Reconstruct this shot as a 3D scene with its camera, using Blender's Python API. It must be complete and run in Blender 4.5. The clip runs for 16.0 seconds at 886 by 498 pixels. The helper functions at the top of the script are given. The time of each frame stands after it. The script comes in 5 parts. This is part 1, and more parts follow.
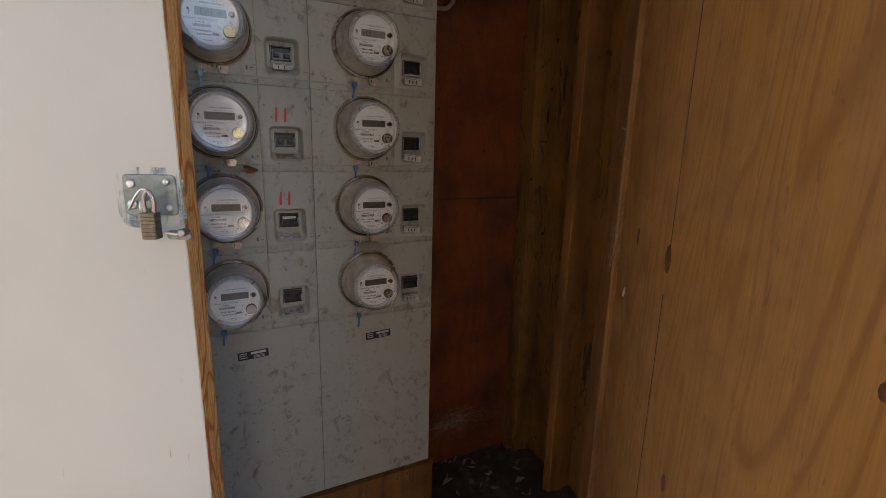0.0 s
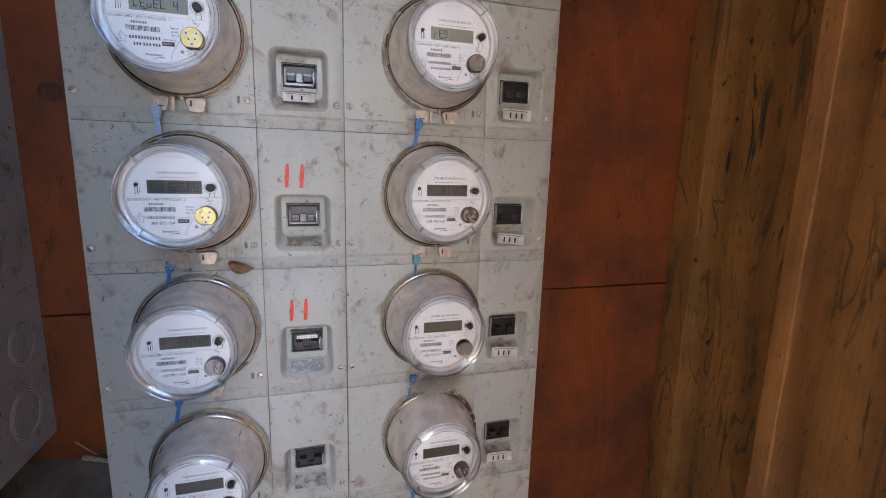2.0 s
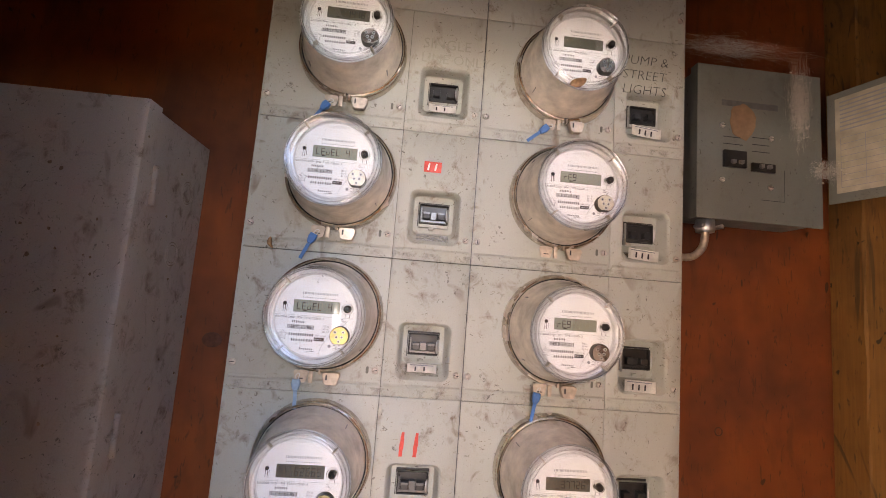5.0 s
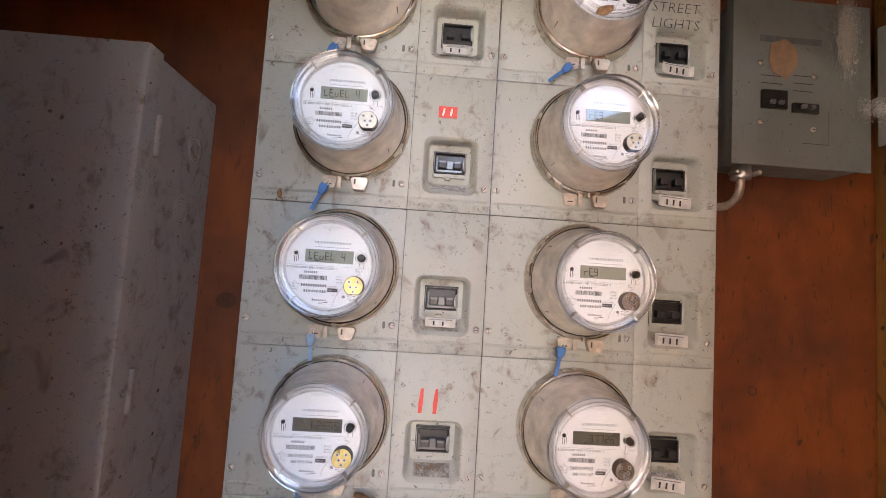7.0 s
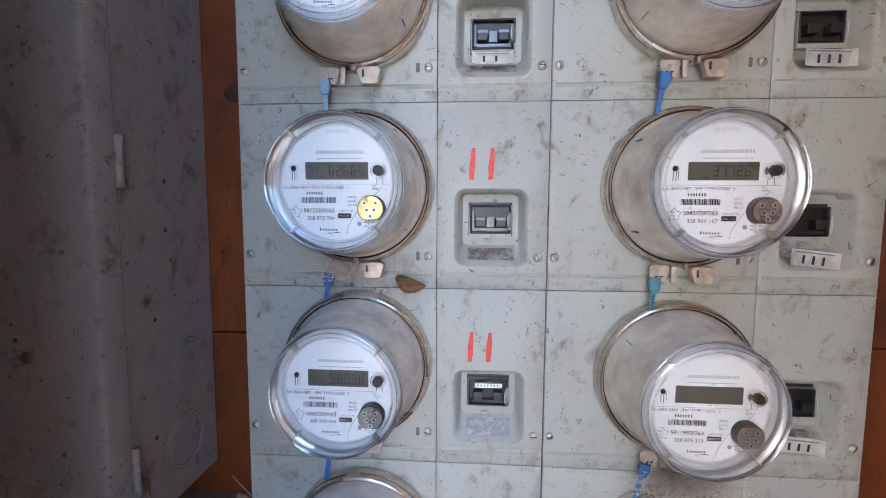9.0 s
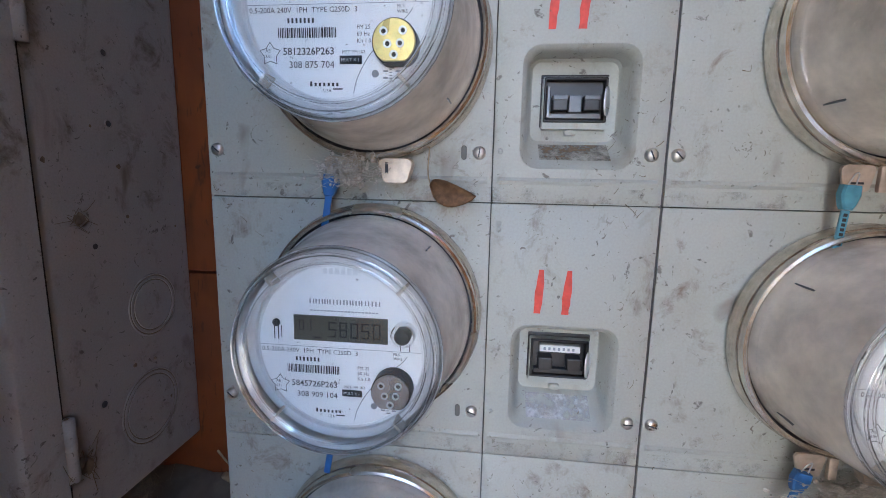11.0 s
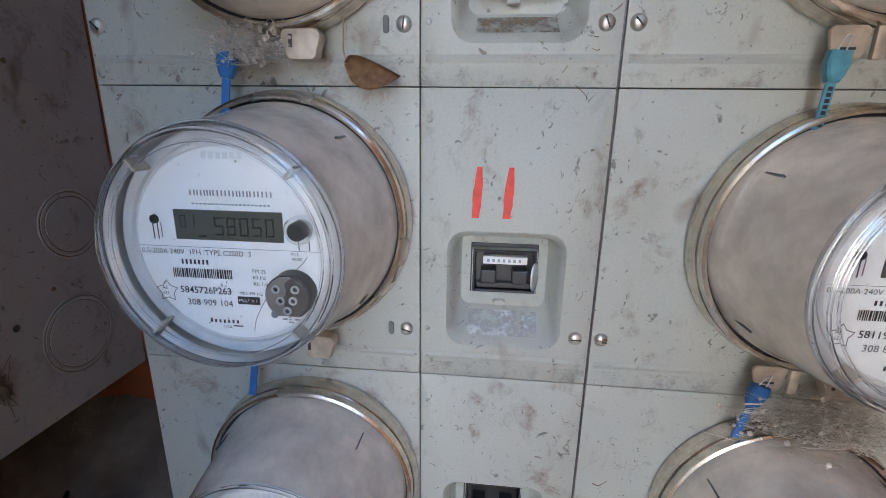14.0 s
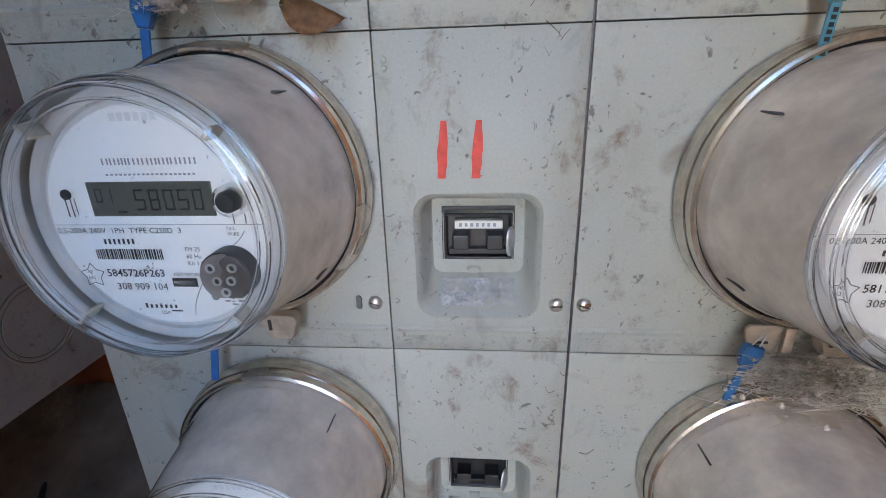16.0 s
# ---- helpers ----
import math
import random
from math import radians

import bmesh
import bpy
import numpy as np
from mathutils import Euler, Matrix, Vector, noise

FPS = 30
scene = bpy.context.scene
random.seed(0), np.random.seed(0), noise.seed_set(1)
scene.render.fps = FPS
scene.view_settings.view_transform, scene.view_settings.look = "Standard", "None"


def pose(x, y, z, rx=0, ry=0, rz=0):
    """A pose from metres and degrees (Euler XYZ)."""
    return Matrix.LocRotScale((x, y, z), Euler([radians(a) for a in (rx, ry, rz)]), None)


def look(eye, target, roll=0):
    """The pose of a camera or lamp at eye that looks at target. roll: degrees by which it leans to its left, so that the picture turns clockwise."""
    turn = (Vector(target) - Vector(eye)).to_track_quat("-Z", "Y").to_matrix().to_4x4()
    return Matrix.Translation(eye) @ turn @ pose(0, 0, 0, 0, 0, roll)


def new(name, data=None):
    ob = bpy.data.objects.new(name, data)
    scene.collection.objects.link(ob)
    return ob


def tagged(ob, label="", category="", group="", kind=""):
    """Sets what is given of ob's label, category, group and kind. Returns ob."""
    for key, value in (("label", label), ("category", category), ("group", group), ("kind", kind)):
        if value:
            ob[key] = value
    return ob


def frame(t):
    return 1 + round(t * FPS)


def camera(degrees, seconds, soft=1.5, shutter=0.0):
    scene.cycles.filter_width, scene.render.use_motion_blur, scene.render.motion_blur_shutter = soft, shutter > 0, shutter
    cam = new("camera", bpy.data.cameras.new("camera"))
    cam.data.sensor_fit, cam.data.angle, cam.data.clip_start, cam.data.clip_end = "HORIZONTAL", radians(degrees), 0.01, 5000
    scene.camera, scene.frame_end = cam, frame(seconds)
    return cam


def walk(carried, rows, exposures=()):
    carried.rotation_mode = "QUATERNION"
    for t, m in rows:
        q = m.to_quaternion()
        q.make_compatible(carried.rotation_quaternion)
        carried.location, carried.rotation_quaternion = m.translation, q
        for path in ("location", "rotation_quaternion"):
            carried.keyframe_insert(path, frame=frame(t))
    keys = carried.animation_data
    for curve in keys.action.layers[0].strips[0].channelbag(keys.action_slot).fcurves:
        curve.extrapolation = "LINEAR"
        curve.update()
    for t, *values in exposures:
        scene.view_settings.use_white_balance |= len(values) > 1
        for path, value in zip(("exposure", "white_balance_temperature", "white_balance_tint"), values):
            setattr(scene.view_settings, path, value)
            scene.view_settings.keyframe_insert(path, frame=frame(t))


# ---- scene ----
cam = camera(88.8, 16.0, soft=0.5)
PATH = [
    (0, (-0.238, -1.278, 1.205), (0.637, 0.469, 0.775), 1.4),
    (0.5, (-0.108, -1.115, 1.193), (0.663, 0.68, 0.765), 1.3),
    (1, (-0.076, -0.999, 1.197), (0.66, 0.815, 0.787), 1.3),
    (1.5, (-0.073, -0.871, 1.26), (0.528, 1.0, 0.886), 1.3),
    (2, (-0.05, -0.746, 1.301), (0.498, 1.145, 0.947), 1.5),
    (2.5, (-0.062, -0.703, 1.345), (0.434, 1.209, 1.031), 1.7),
    (3, (-0.09, -0.721, 1.391), (0.29, 1.234, 1.207), 2.4),
    (3.5, (-0.105, -0.726, 1.434), (0.161, 1.256, 1.407), 3.6),
    (4, (-0.103, -0.733, 1.481), (0.071, 1.255, 1.611), 4.8),
    (6.3, (-0.108, -0.714, 1.509), (0.029, 1.265, 1.767), 4.0),
    (6.5, (-0.106, -0.708, 1.495), (0.015, 1.276, 1.721), 3.7),
    (7, (-0.102, -0.691, 1.46), (-0.007, 1.301, 1.608), 3.6),
    (7.5, (-0.089, -0.68, 1.421), (-0.012, 1.317, 1.495), 2.9),
    (8, (-0.085, -0.652, 1.362), (-0.08, 1.348, 1.353), 1.8),
    (8.5, (-0.086, -0.598, 1.279), (-0.165, 1.398, 1.195), 0.6),
    (9, (-0.084, -0.529, 1.231), (-0.224, 1.458, 1.053), 0.3),
    (9.2, (-0.089, -0.509, 1.217), (-0.249, 1.474, 1.011), 0.3),
    (11.3, (-0.145, -0.347, 1.142), (-0.397, 1.607, 0.797), 1.6),
    (11.5, (-0.169, -0.343, 1.133), (-0.472, 1.6, 0.767), 2.0),
    (12, (-0.212, -0.349, 1.132), (-0.601, 1.568, 0.713), 3.6),
    (12.5, (-0.187, -0.354, 1.135), (-0.562, 1.562, 0.702), 3.2),
    (13, (-0.134, -0.341, 1.13), (-0.421, 1.584, 0.67), 1.8),
    (13.5, (-0.098, -0.326, 1.125), (-0.328, 1.596, 0.62), 1.0),
    (14, (-0.079, -0.318, 1.114), (-0.275, 1.597, 0.574), 0.8),
    (14.5, (-0.074, -0.312, 1.107), (-0.244, 1.591, 0.516), 0.6),
    (15, (-0.069, -0.308, 1.107), (-0.256, 1.588, 0.497), 0.3),
    (15.5, (-0.068, -0.304, 1.104), (-0.235, 1.588, 0.476), -0.1),
    (16, (-0.063, -0.289, 1.105), (-0.232, 1.584, 0.425), -1.6),
]
walk(cam, [(t, look(eye, target, roll)) for t, eye, target, roll in PATH],
     exposures=[(0, 2.03, 7250, 15), (0.5, 2.38, 6950, 15), (1, 3.0, 6450, 15), (1.5, 3.45, 6300, 16), (2, 3.8, 6250, 16), (3, 4.05, 6750, 20), (4, 4.14, 7750, 25), (7, 4.2, 7250, 22), (9, 4.1, 5800, 12), (12, 3.82, 5950, 10), (13, 3.88, 6050, 9), (16, 3.82, 6050, 9)])

# ---------------------------------------------------------------- world, sun
world = bpy.data.worlds.new("sky")
scene.world = world
world.use_nodes = True
wn = world.node_tree
sky = wn.nodes.new("ShaderNodeTexSky")
sky.sky_type = "NISHITA"
sky.sun_disc = False
SUN_EL, SUN_AZ = 52.0, -28.0
sky.sun_elevation, sky.sun_rotation = radians(SUN_EL), radians(SUN_AZ)
wn.links.new(sky.outputs[0], wn.nodes["Background"].inputs[0])
wn.nodes["Background"].inputs[1].default_value = 0.15
sun = new("sun", bpy.data.lights.new("sun", "SUN"))
sun.data.energy, sun.data.angle, sun.data.color = 4.0, radians(0.53), (1.0, 0.95, 0.87)
a, e = radians(SUN_AZ), radians(SUN_EL)
sun.matrix_world = look((math.sin(a) * math.cos(e) * 20, math.cos(a) * math.cos(e) * 20, math.sin(e) * 20), (0, 0, 0))


# ---------------------------------------------------------------- materials
def nodes_of(name):
    m = bpy.data.materials.new(name)
    m.use_nodes = True
    return m, m.node_tree, m.node_tree.nodes["Principled BSDF"]


def coords(nt, scale=(1, 1, 1), space="Position", rot=(0, 0, 0)):
    mp = nt.nodes.new("ShaderNodeMapping")
    mp.inputs["Scale"].default_value = scale
    mp.inputs["Rotation"].default_value = [radians(v) for v in rot]
    if space == "Position":
        nt.links.new(nt.nodes.new("ShaderNodeNewGeometry").outputs["Position"], mp.inputs[0])
    else:
        nt.links.new(nt.nodes.new("ShaderNodeTexCoord").outputs[space], mp.inputs[0])
    return mp.outputs[0]


def noise_tex(nt, vec, scale, detail=4.0, rough=0.55, dist=0.0):
    n = nt.nodes.new("ShaderNodeTexNoise")
    nt.links.new(vec, n.inputs["Vector"])
    n.inputs["Scale"].default_value, n.inputs["Detail"].default_value = scale, detail
    n.inputs["Roughness"].default_value, n.inputs["Distortion"].default_value = rough, dist
    return n.outputs["Fac"]


def ramp(nt, fac, stops):
    r = nt.nodes.new("ShaderNodeValToRGB")
    while len(r.color_ramp.elements) < len(stops):
        r.color_ramp.elements.new(0.5)
    for el, (p, c) in zip(r.color_ramp.elements, stops):
        el.position = p
        el.color = (c, c, c, 1) if isinstance(c, (int, float)) else (*c, 1)
    nt.links.new(fac, r.inputs[0])
    return r.outputs[0]


def mix(nt, fac, c1, c2, kind="MIX"):
    m = nt.nodes.new("ShaderNodeMix")
    m.data_type, m.blend_type = "RGBA", kind
    for sock, v in ((m.inputs[0], fac), (m.inputs[6], c1), (m.inputs[7], c2)):
        if isinstance(v, (int, float)):
            sock.default_value = v
        elif isinstance(v, tuple):
            sock.default_value = (*v, 1)
        else:
            nt.links.new(v, sock)
    return m.outputs[2]


def bump(nt, bsdf, height, strength, dist=0.002):
    b = nt.nodes.new("ShaderNodeBump")
    b.inputs["Strength"].default_value, b.inputs["Distance"].default_value = strength, dist
    nt.links.new(height, b.inputs["Height"])
    nt.links.new(b.outputs[0], bsdf.inputs["Normal"])


def plain(name, col, rough=0.5, metal=0.0, vary=0.15, scale=60.0, bumpy=0.1, space="Position"):
    m, nt, b = nodes_of(name)
    v = coords(nt, space=space)
    f = noise_tex(nt, v, scale)
    g = noise_tex(nt, v, scale * 0.13, 3)
    dark = tuple(c * (1 - vary) for c in col)
    lite = tuple(min(1, c * (1 + vary)) for c in col)
    c = mix(nt, ramp(nt, f, [(0.3, 0), (0.7, 1)]), dark, lite)
    c = mix(nt, ramp(nt, g, [(0.35, 0), (0.7, vary * 2)]), c, dark)
    nt.links.new(c, b.inputs["Base Color"])
    nt.links.new(ramp(nt, g, [(0.3, max(0.04, rough - 0.08)), (0.7, min(1, rough + 0.1))]), b.inputs["Roughness"])
    b.inputs["Metallic"].default_value = metal
    if bumpy:
        bump(nt, b, f, bumpy, 0.001)
    return m


def painted_steel(name, col, dirt, fleck, amount=0.5, rough=0.45, dust=0.25):
    """Old enamel on sheet metal: dust film, brown smudges, small dark flecks and thin scuffs."""
    m, nt, b = nodes_of(name)
    v = coords(nt)
    big = noise_tex(nt, v, 4.0, 4, 0.6)
    smear = noise_tex(nt, coords(nt, (1, 1, 0.55)), 15.0, 6, 0.68, 0.6)
    mid = noise_tex(nt, v, 34.0, 6, 0.7, 0.5)
    fine = noise_tex(nt, v, 150.0, 3, 0.6, 1.2)
    grain = noise_tex(nt, v, 520.0, 2, 0.5)
    c = mix(nt, ramp(nt, big, [(0.35, 0), (0.65, dust)]), col, tuple(0.75 * x + 0.06 * y for x, y in zip(col, (1.2, 1.0, 0.75))))
    c = mix(nt, ramp(nt, smear, [(0.52, 0), (0.70, 0.34 * amount)]), c, tuple(0.55 * x + 0.45 * y for x, y in zip(col, dirt)))
    stain = mix(nt, 1.0, ramp(nt, mid, [(0.52, 0), (0.68, 1)]), ramp(nt, smear, [(0.46, 0), (0.58, 1)]), "MULTIPLY")
    c = mix(nt, mix(nt, 1.0, stain, (amount,) * 3, "MULTIPLY"), c, dirt)
    spots = mix(nt, 1.0, ramp(nt, noise_tex(nt, v, 46.0, 2, 0.5, 2.5), [(0.665, 0), (0.71, 1)]), ramp(nt, fine, [(0.47, 0), (0.57, 1)]), "MULTIPLY")
    c = mix(nt, mix(nt, 1.0, spots, (0.75,) * 3, "MULTIPLY"), c, fleck)
    blotch = ramp(nt, noise_tex(nt, coords(nt, (1, 1, 0.6)), 20.0, 3, 0.5, 0.8), [(0.63, 0), (0.76, 0.85 * amount)])
    c = mix(nt, blotch, c, dirt)
    dots = ramp(nt, noise_tex(nt, v, 230.0, 1, 0.5, 0.3), [(0.73, 0), (0.76, 0.5 * amount * amount)])
    c = mix(nt, dots, c, fleck)
    # curled hair-like crumbs in loose drifts
    hair = ramp(nt, noise_tex(nt, v, 62.0, 2, 0.5, 1.4), [(0.482, 0), (0.495, 1), (0.505, 1), (0.518, 0)])
    drift = mix(nt, 1.0, ramp(nt, noise_tex(nt, coords(nt, (1, 1, 0.7)), 9.0, 3, 0.6, 0.4), [(0.59, 0), (0.70, 1)]), ramp(nt, noise_tex(nt, v, 85.0, 2, 0.5), [(0.52, 0), (0.58, 1)]), "MULTIPLY")
    c = mix(nt, mix(nt, 1.0, mix(nt, 1.0, hair, drift, "MULTIPLY"), (0.42 * amount,) * 3, "MULTIPLY"), c, tuple(0.5 * p + 0.5 * q for p, q in zip(fleck, dirt)))
    crumbs = mix(nt, 1.0, ramp(nt, noise_tex(nt, v, 120.0, 3, 0.6, 1.8), [(0.645, 0), (0.675, 0.8 * amount)]), ramp(nt, noise_tex(nt, v, 13.0, 3, 0.6), [(0.48, 0), (0.60, 1)]), "MULTIPLY")
    c = mix(nt, crumbs, c, tuple(0.6 * p + 0.4 * q for p, q in zip(fleck, dirt)))
    c = mix(nt, ramp(nt, grain, [(0.35, 0.0), (0.7, 0.12)]), c, dirt)
    nt.links.new(c, b.inputs["Base Color"])
    nt.links.new(ramp(nt, smear, [(0.3, rough - 0.08), (0.75, rough + 0.3)]), b.inputs["Roughness"])
    bump(nt, b, mid, 0.12, 0.001)
    return m


def wood(name, dark, mid, light, scale=1.0, rough=0.6, axis="Z", rings=14.0, grime=0.3, bumpy=0.3, knots=0.0, grimecol=(0.03, 0.025, 0.02), figure=0.0, stretch=0.12, streaks=0.7, checks=0.0):
    """Sawn board or plywood: stretched grain, wandering rings, fine streaks and dark grime."""
    m, nt, b = nodes_of(name)
    st = {"X": (stretch, 1, 1), "Y": (1, stretch, 1), "Z": (1, 1, stretch)}[axis]
    v = coords(nt, tuple(s * scale for s in st))
    warp = noise_tex(nt, v, 3.2, 3, 0.5)
    vv = nt.nodes.new("ShaderNodeVectorMath")
    vv.operation = "MULTIPLY_ADD"
    cmb = nt.nodes.new("ShaderNodeCombineXYZ")
    for i in range(3):
        nt.links.new(warp, cmb.inputs[i])
    nt.links.new(cmb.outputs[0], vv.inputs[0])
    vv.inputs[1].default_value = (0.28, 0.28, 0.28)
    nt.links.new(v, vv.inputs[2])
    wv = nt.nodes.new("ShaderNodeTexWave")
    wv.wave_type, wv.bands_direction = "BANDS", "DIAGONAL"
    nt.links.new(vv.outputs[0], wv.inputs[0])
    wv.inputs["Scale"].default_value, wv.inputs["Distortion"].default_value = rings, 3.0
    wv.inputs["Detail"].default_value, wv.inputs["Detail Scale"].default_value = 3.0, 1.2
    grain = wv.outputs["Fac"]
    if figure:  # contour lines of a stretched noise: the flame figure of peeled veneer
        base = noise_tex(nt, v, 2.6, 2.5, 0.45, 0.7)
        mu, si = nt.nodes.new("ShaderNodeMath"), nt.nodes.new("ShaderNodeMath")
        mu.operation, si.operation = "MULTIPLY", "SINE"
        mu.inputs[1].default_value = figure
        nt.links.new(base, mu.inputs[0])
        nt.links.new(mu.outputs[0], si.inputs[0])
        grain = ramp(nt, si.outputs[0], [(0.0, 1.0), (0.55, 0.62), (0.93, 0.0)])
    streak = noise_tex(nt, coords(nt, tuple((s if s == 1 else 0.03) * scale for s in st)), 190.0, 3, 0.6)
    blot = noise_tex(nt, coords(nt), 6.0 * scale, 4, 0.6)
    c = ramp(nt, grain, [(0.0, dark), (0.45, mid), (1.0, light)])
    c = mix(nt, ramp(nt, streak, [(0.42, 0), (0.62, streaks)]), c, tuple(0.75 * x for x in dark))
    pore = noise_tex(nt, coords(nt, tuple((s if s == 1 else 0.25) * 1.0 for s in st)), 130.0, 2, 0.6, 0.6)
    c = mix(nt, ramp(nt, pore, [(0.63, 0), (0.70, 0.55)]), c, grimecol)
    c = mix(nt, ramp(nt, blot, [(0.42, 0), (0.75, grime)]), c, grimecol)
    if knots:
        vo = nt.nodes.new("ShaderNodeTexNoise")
        nt.links.new(coords(nt, tuple((s if s == 1 else 0.2) * scale for s in st)), vo.inputs[0])
        vo.inputs["Scale"].default_value, vo.inputs["Detail"].default_value = 17.0, 5.0
        vo.inputs["Distortion"].default_value, vo.inputs["Roughness"].default_value = 1.6, 0.62
        split = ramp(nt, vo.outputs["Fac"], [(0.55, 0), (0.61, knots)])
        zone = ramp(nt, noise_tex(nt, coords(nt, (1, 1, 0.35)), 7.0, 3, 0.6), [(0.46, 0), (0.58, 1)])
        c = mix(nt, mix(nt, 1.0, split, zone, "MULTIPLY"), c, grimecol)
        fleck = ramp(nt, noise_tex(nt, coords(nt, (1, 1, 0.6)), 48.0, 1, 0.5, 0.5), [(0.74, 0), (0.78, 0.9)])
        c = mix(nt, fleck, c, grimecol)
    if checks:  # ragged drying checks and weathered contour lines in patches
        vq = coords(nt, tuple(1 if q == 1 else 0.22 for q in st))
        hgt = noise_tex(nt, vq, 7.0, 3, 0.5, 0.8)
        mu2, si2 = nt.nodes.new("ShaderNodeMath"), nt.nodes.new("ShaderNodeMath")
        mu2.operation, si2.operation = "MULTIPLY", "SINE"
        mu2.inputs[1].default_value = 75.0
        nt.links.new(hgt, mu2.inputs[0])
        nt.links.new(mu2.outputs[0], si2.inputs[0])
        line = ramp(nt, si2.outputs[0], [(0.80, 0), (0.95, checks)])
        area = ramp(nt, noise_tex(nt, coords(nt, (1, 1, 0.4)), 8.0, 3, 0.6, 0.5), [(0.50, 0), (0.58, 1)])
        c = mix(nt, mix(nt, 1.0, line, area, "MULTIPLY"), c, grimecol)
        rot_ = ramp(nt, noise_tex(nt, coords(nt, (1, 1, 0.16)), 16.0, 4, 0.65, 1.2), [(0.60, 0), (0.67, checks)])
        c = mix(nt, rot_, c, tuple(1.6 * q for q in grimecol))
    nt.links.new(c, b.inputs["Base Color"])
    nt.links.new(ramp(nt, blot, [(0.3, rough - 0.1), (0.7, rough + 0.2)]), b.inputs["Roughness"])
    h = mix(nt, 0.5, grain, streak)
    bump(nt, b, h, bumpy, 0.002)
    return m


def clear_plastic(name, dust_lo, dust_hi, dustcol=(0.42, 0.39, 0.35), rough=0.03, tint=(0.985, 0.988, 0.985), ior=1.5):
    """Thin clear plastic: see-through, glossy by Fresnel, with a film of dust."""
    m, nt, b = nodes_of(name)
    nt.nodes.remove(b)
    out = nt.nodes["Material Output"]
    tr, gl, d = (nt.nodes.new("ShaderNodeBsdf" + k) for k in ("Transparent", "Glossy", "Diffuse"))
    tr.inputs[0].default_value = (*tint, 1)
    gl.inputs["Roughness"].default_value = rough
    fr = nt.nodes.new("ShaderNodeFresnel")
    fr.inputs[0].default_value = ior
    d.inputs[0].default_value = (*dustcol, 1)
    v = coords(nt)
    n1 = noise_tex(nt, v, 30.0, 5, 0.6)
    n2 = noise_tex(nt, v, 240.0, 2, 0.6)
    f = ramp(nt, n1, [(0.3, dust_lo), (0.75, dust_hi)])
    f = mix(nt, ramp(nt, n2, [(0.70, 0), (0.76, 0.5)]), f, (0.75, 0.75, 0.75))
    m1, m2 = nt.nodes.new("ShaderNodeMixShader"), nt.nodes.new("ShaderNodeMixShader")
    nt.links.new(f, m1.inputs[0])
    nt.links.new(tr.outputs[0], m1.inputs[1])
    nt.links.new(d.outputs[0], m1.inputs[2])
    nt.links.new(fr.outputs[0], m2.inputs[0])
    nt.links.new(m1.outputs[0], m2.inputs[1])
    nt.links.new(gl.outputs[0], m2.inputs[2])
    nt.links.new(m2.outputs[0], out.inputs[0])
    return m



M = {}
M["sage"] = painted_steel("sage_enamel", (0.412, 0.424, 0.374), (0.19, 0.15, 0.105), (0.07, 0.06, 0.05), 1.0)
# darkened copy of the sage: shade of gaps and slots put into the colour
M["sage_shade"] = painted_steel("sage_enamel_shadow_gap", (0.12, 0.125, 0.11), (0.08, 0.06, 0.05), (0.03, 0.03, 0.03), 0.5)
M["boxgrey"] = painted_steel("grey_enamel", (0.345, 0.332, 0.312), (0.12, 0.095, 0.07), (0.06, 0.05, 0.04), 0.9, 0.55, 0.6)
M["loadgrey"] = painted_steel("blue_grey_enamel", (0.170, 0.188, 0.172), (0.10, 0.08, 0.065), (0.06, 0.05, 0.04), 0.35, 0.42)
M["redply"] = wood("red_stained_plywood", (0.225, 0.054, 0.0115), (0.238, 0.058, 0.012), (0.255, 0.064, 0.0135), 0.8, 0.5, "Z", 6.0, 0.85, 0.12, 0.3, (0.055, 0.018, 0.009), stretch=0.5, streaks=0.10)
M["doorply"] = wood("yellow_plywood", (0.235, 0.095, 0.021), (0.285, 0.123, 0.028), (0.305, 0.135, 0.033), 1.5, 0.55, "Z", 9.0, 0.35, 0.2, 0.0, (0.13, 0.055, 0.018), 120.0, 0.16, 0.4)
M["rough"] = wood("rough_sawn_board", (0.165, 0.068, 0.012), (0.205, 0.090, 0.016), (0.235, 0.108, 0.021), 0.9, 0.75, "Z", 7.0, 0.45, 0.6, 0.95, (0.020, 0.012, 0.005), 24.0, streaks=0.3, checks=0.62)
M["stud"] = wood("smooth_stud", (0.20, 0.080, 0.016), (0.245, 0.102, 0.021), (0.275, 0.118, 0.027), 0.8, 0.65, "Z", 6.0, 0.45, 0.25, 0.5, (0.04, 0.02, 0.010), streaks=0.35)
M["edgewood"] = wood("fir_door_edge", (0.46, 0.15, 0.035), (0.72, 0.34, 0.10), (0.82, 0.50, 0.20), 5.0, 0.5, "Z", 9.0, 0.15, 0.2, 0.0, (0.2, 0.07, 0.02), 48.0, 0.30)
M["knot"] = plain("knot", (0.10, 0.03, 0.012), 0.6, 0, 0.4, 120)
M["darkknot"] = plain("dark_knot", (0.03, 0.015, 0.008), 0.7, 0, 0.3, 120)
M["steel"] = plain("tarnished_steel", (0.74, 0.67, 0.58), 0.22, 0.95, 0.26, 90, 0.08)
M["tabsteel"] = plain("dull_tan_steel", (0.56, 0.48, 0.39), 0.48, 0.75, 0.25, 110, 0.08)
M["zinc"] = plain("zinc_plate", (0.62, 0.64, 0.64), 0.38, 0.9, 0.22, 70, 0.08)
M["galv"] = plain("weathered_galvanised_steel", (0.24, 0.29, 0.30), 0.42, 0.6, 0.35, 120, 0.15)
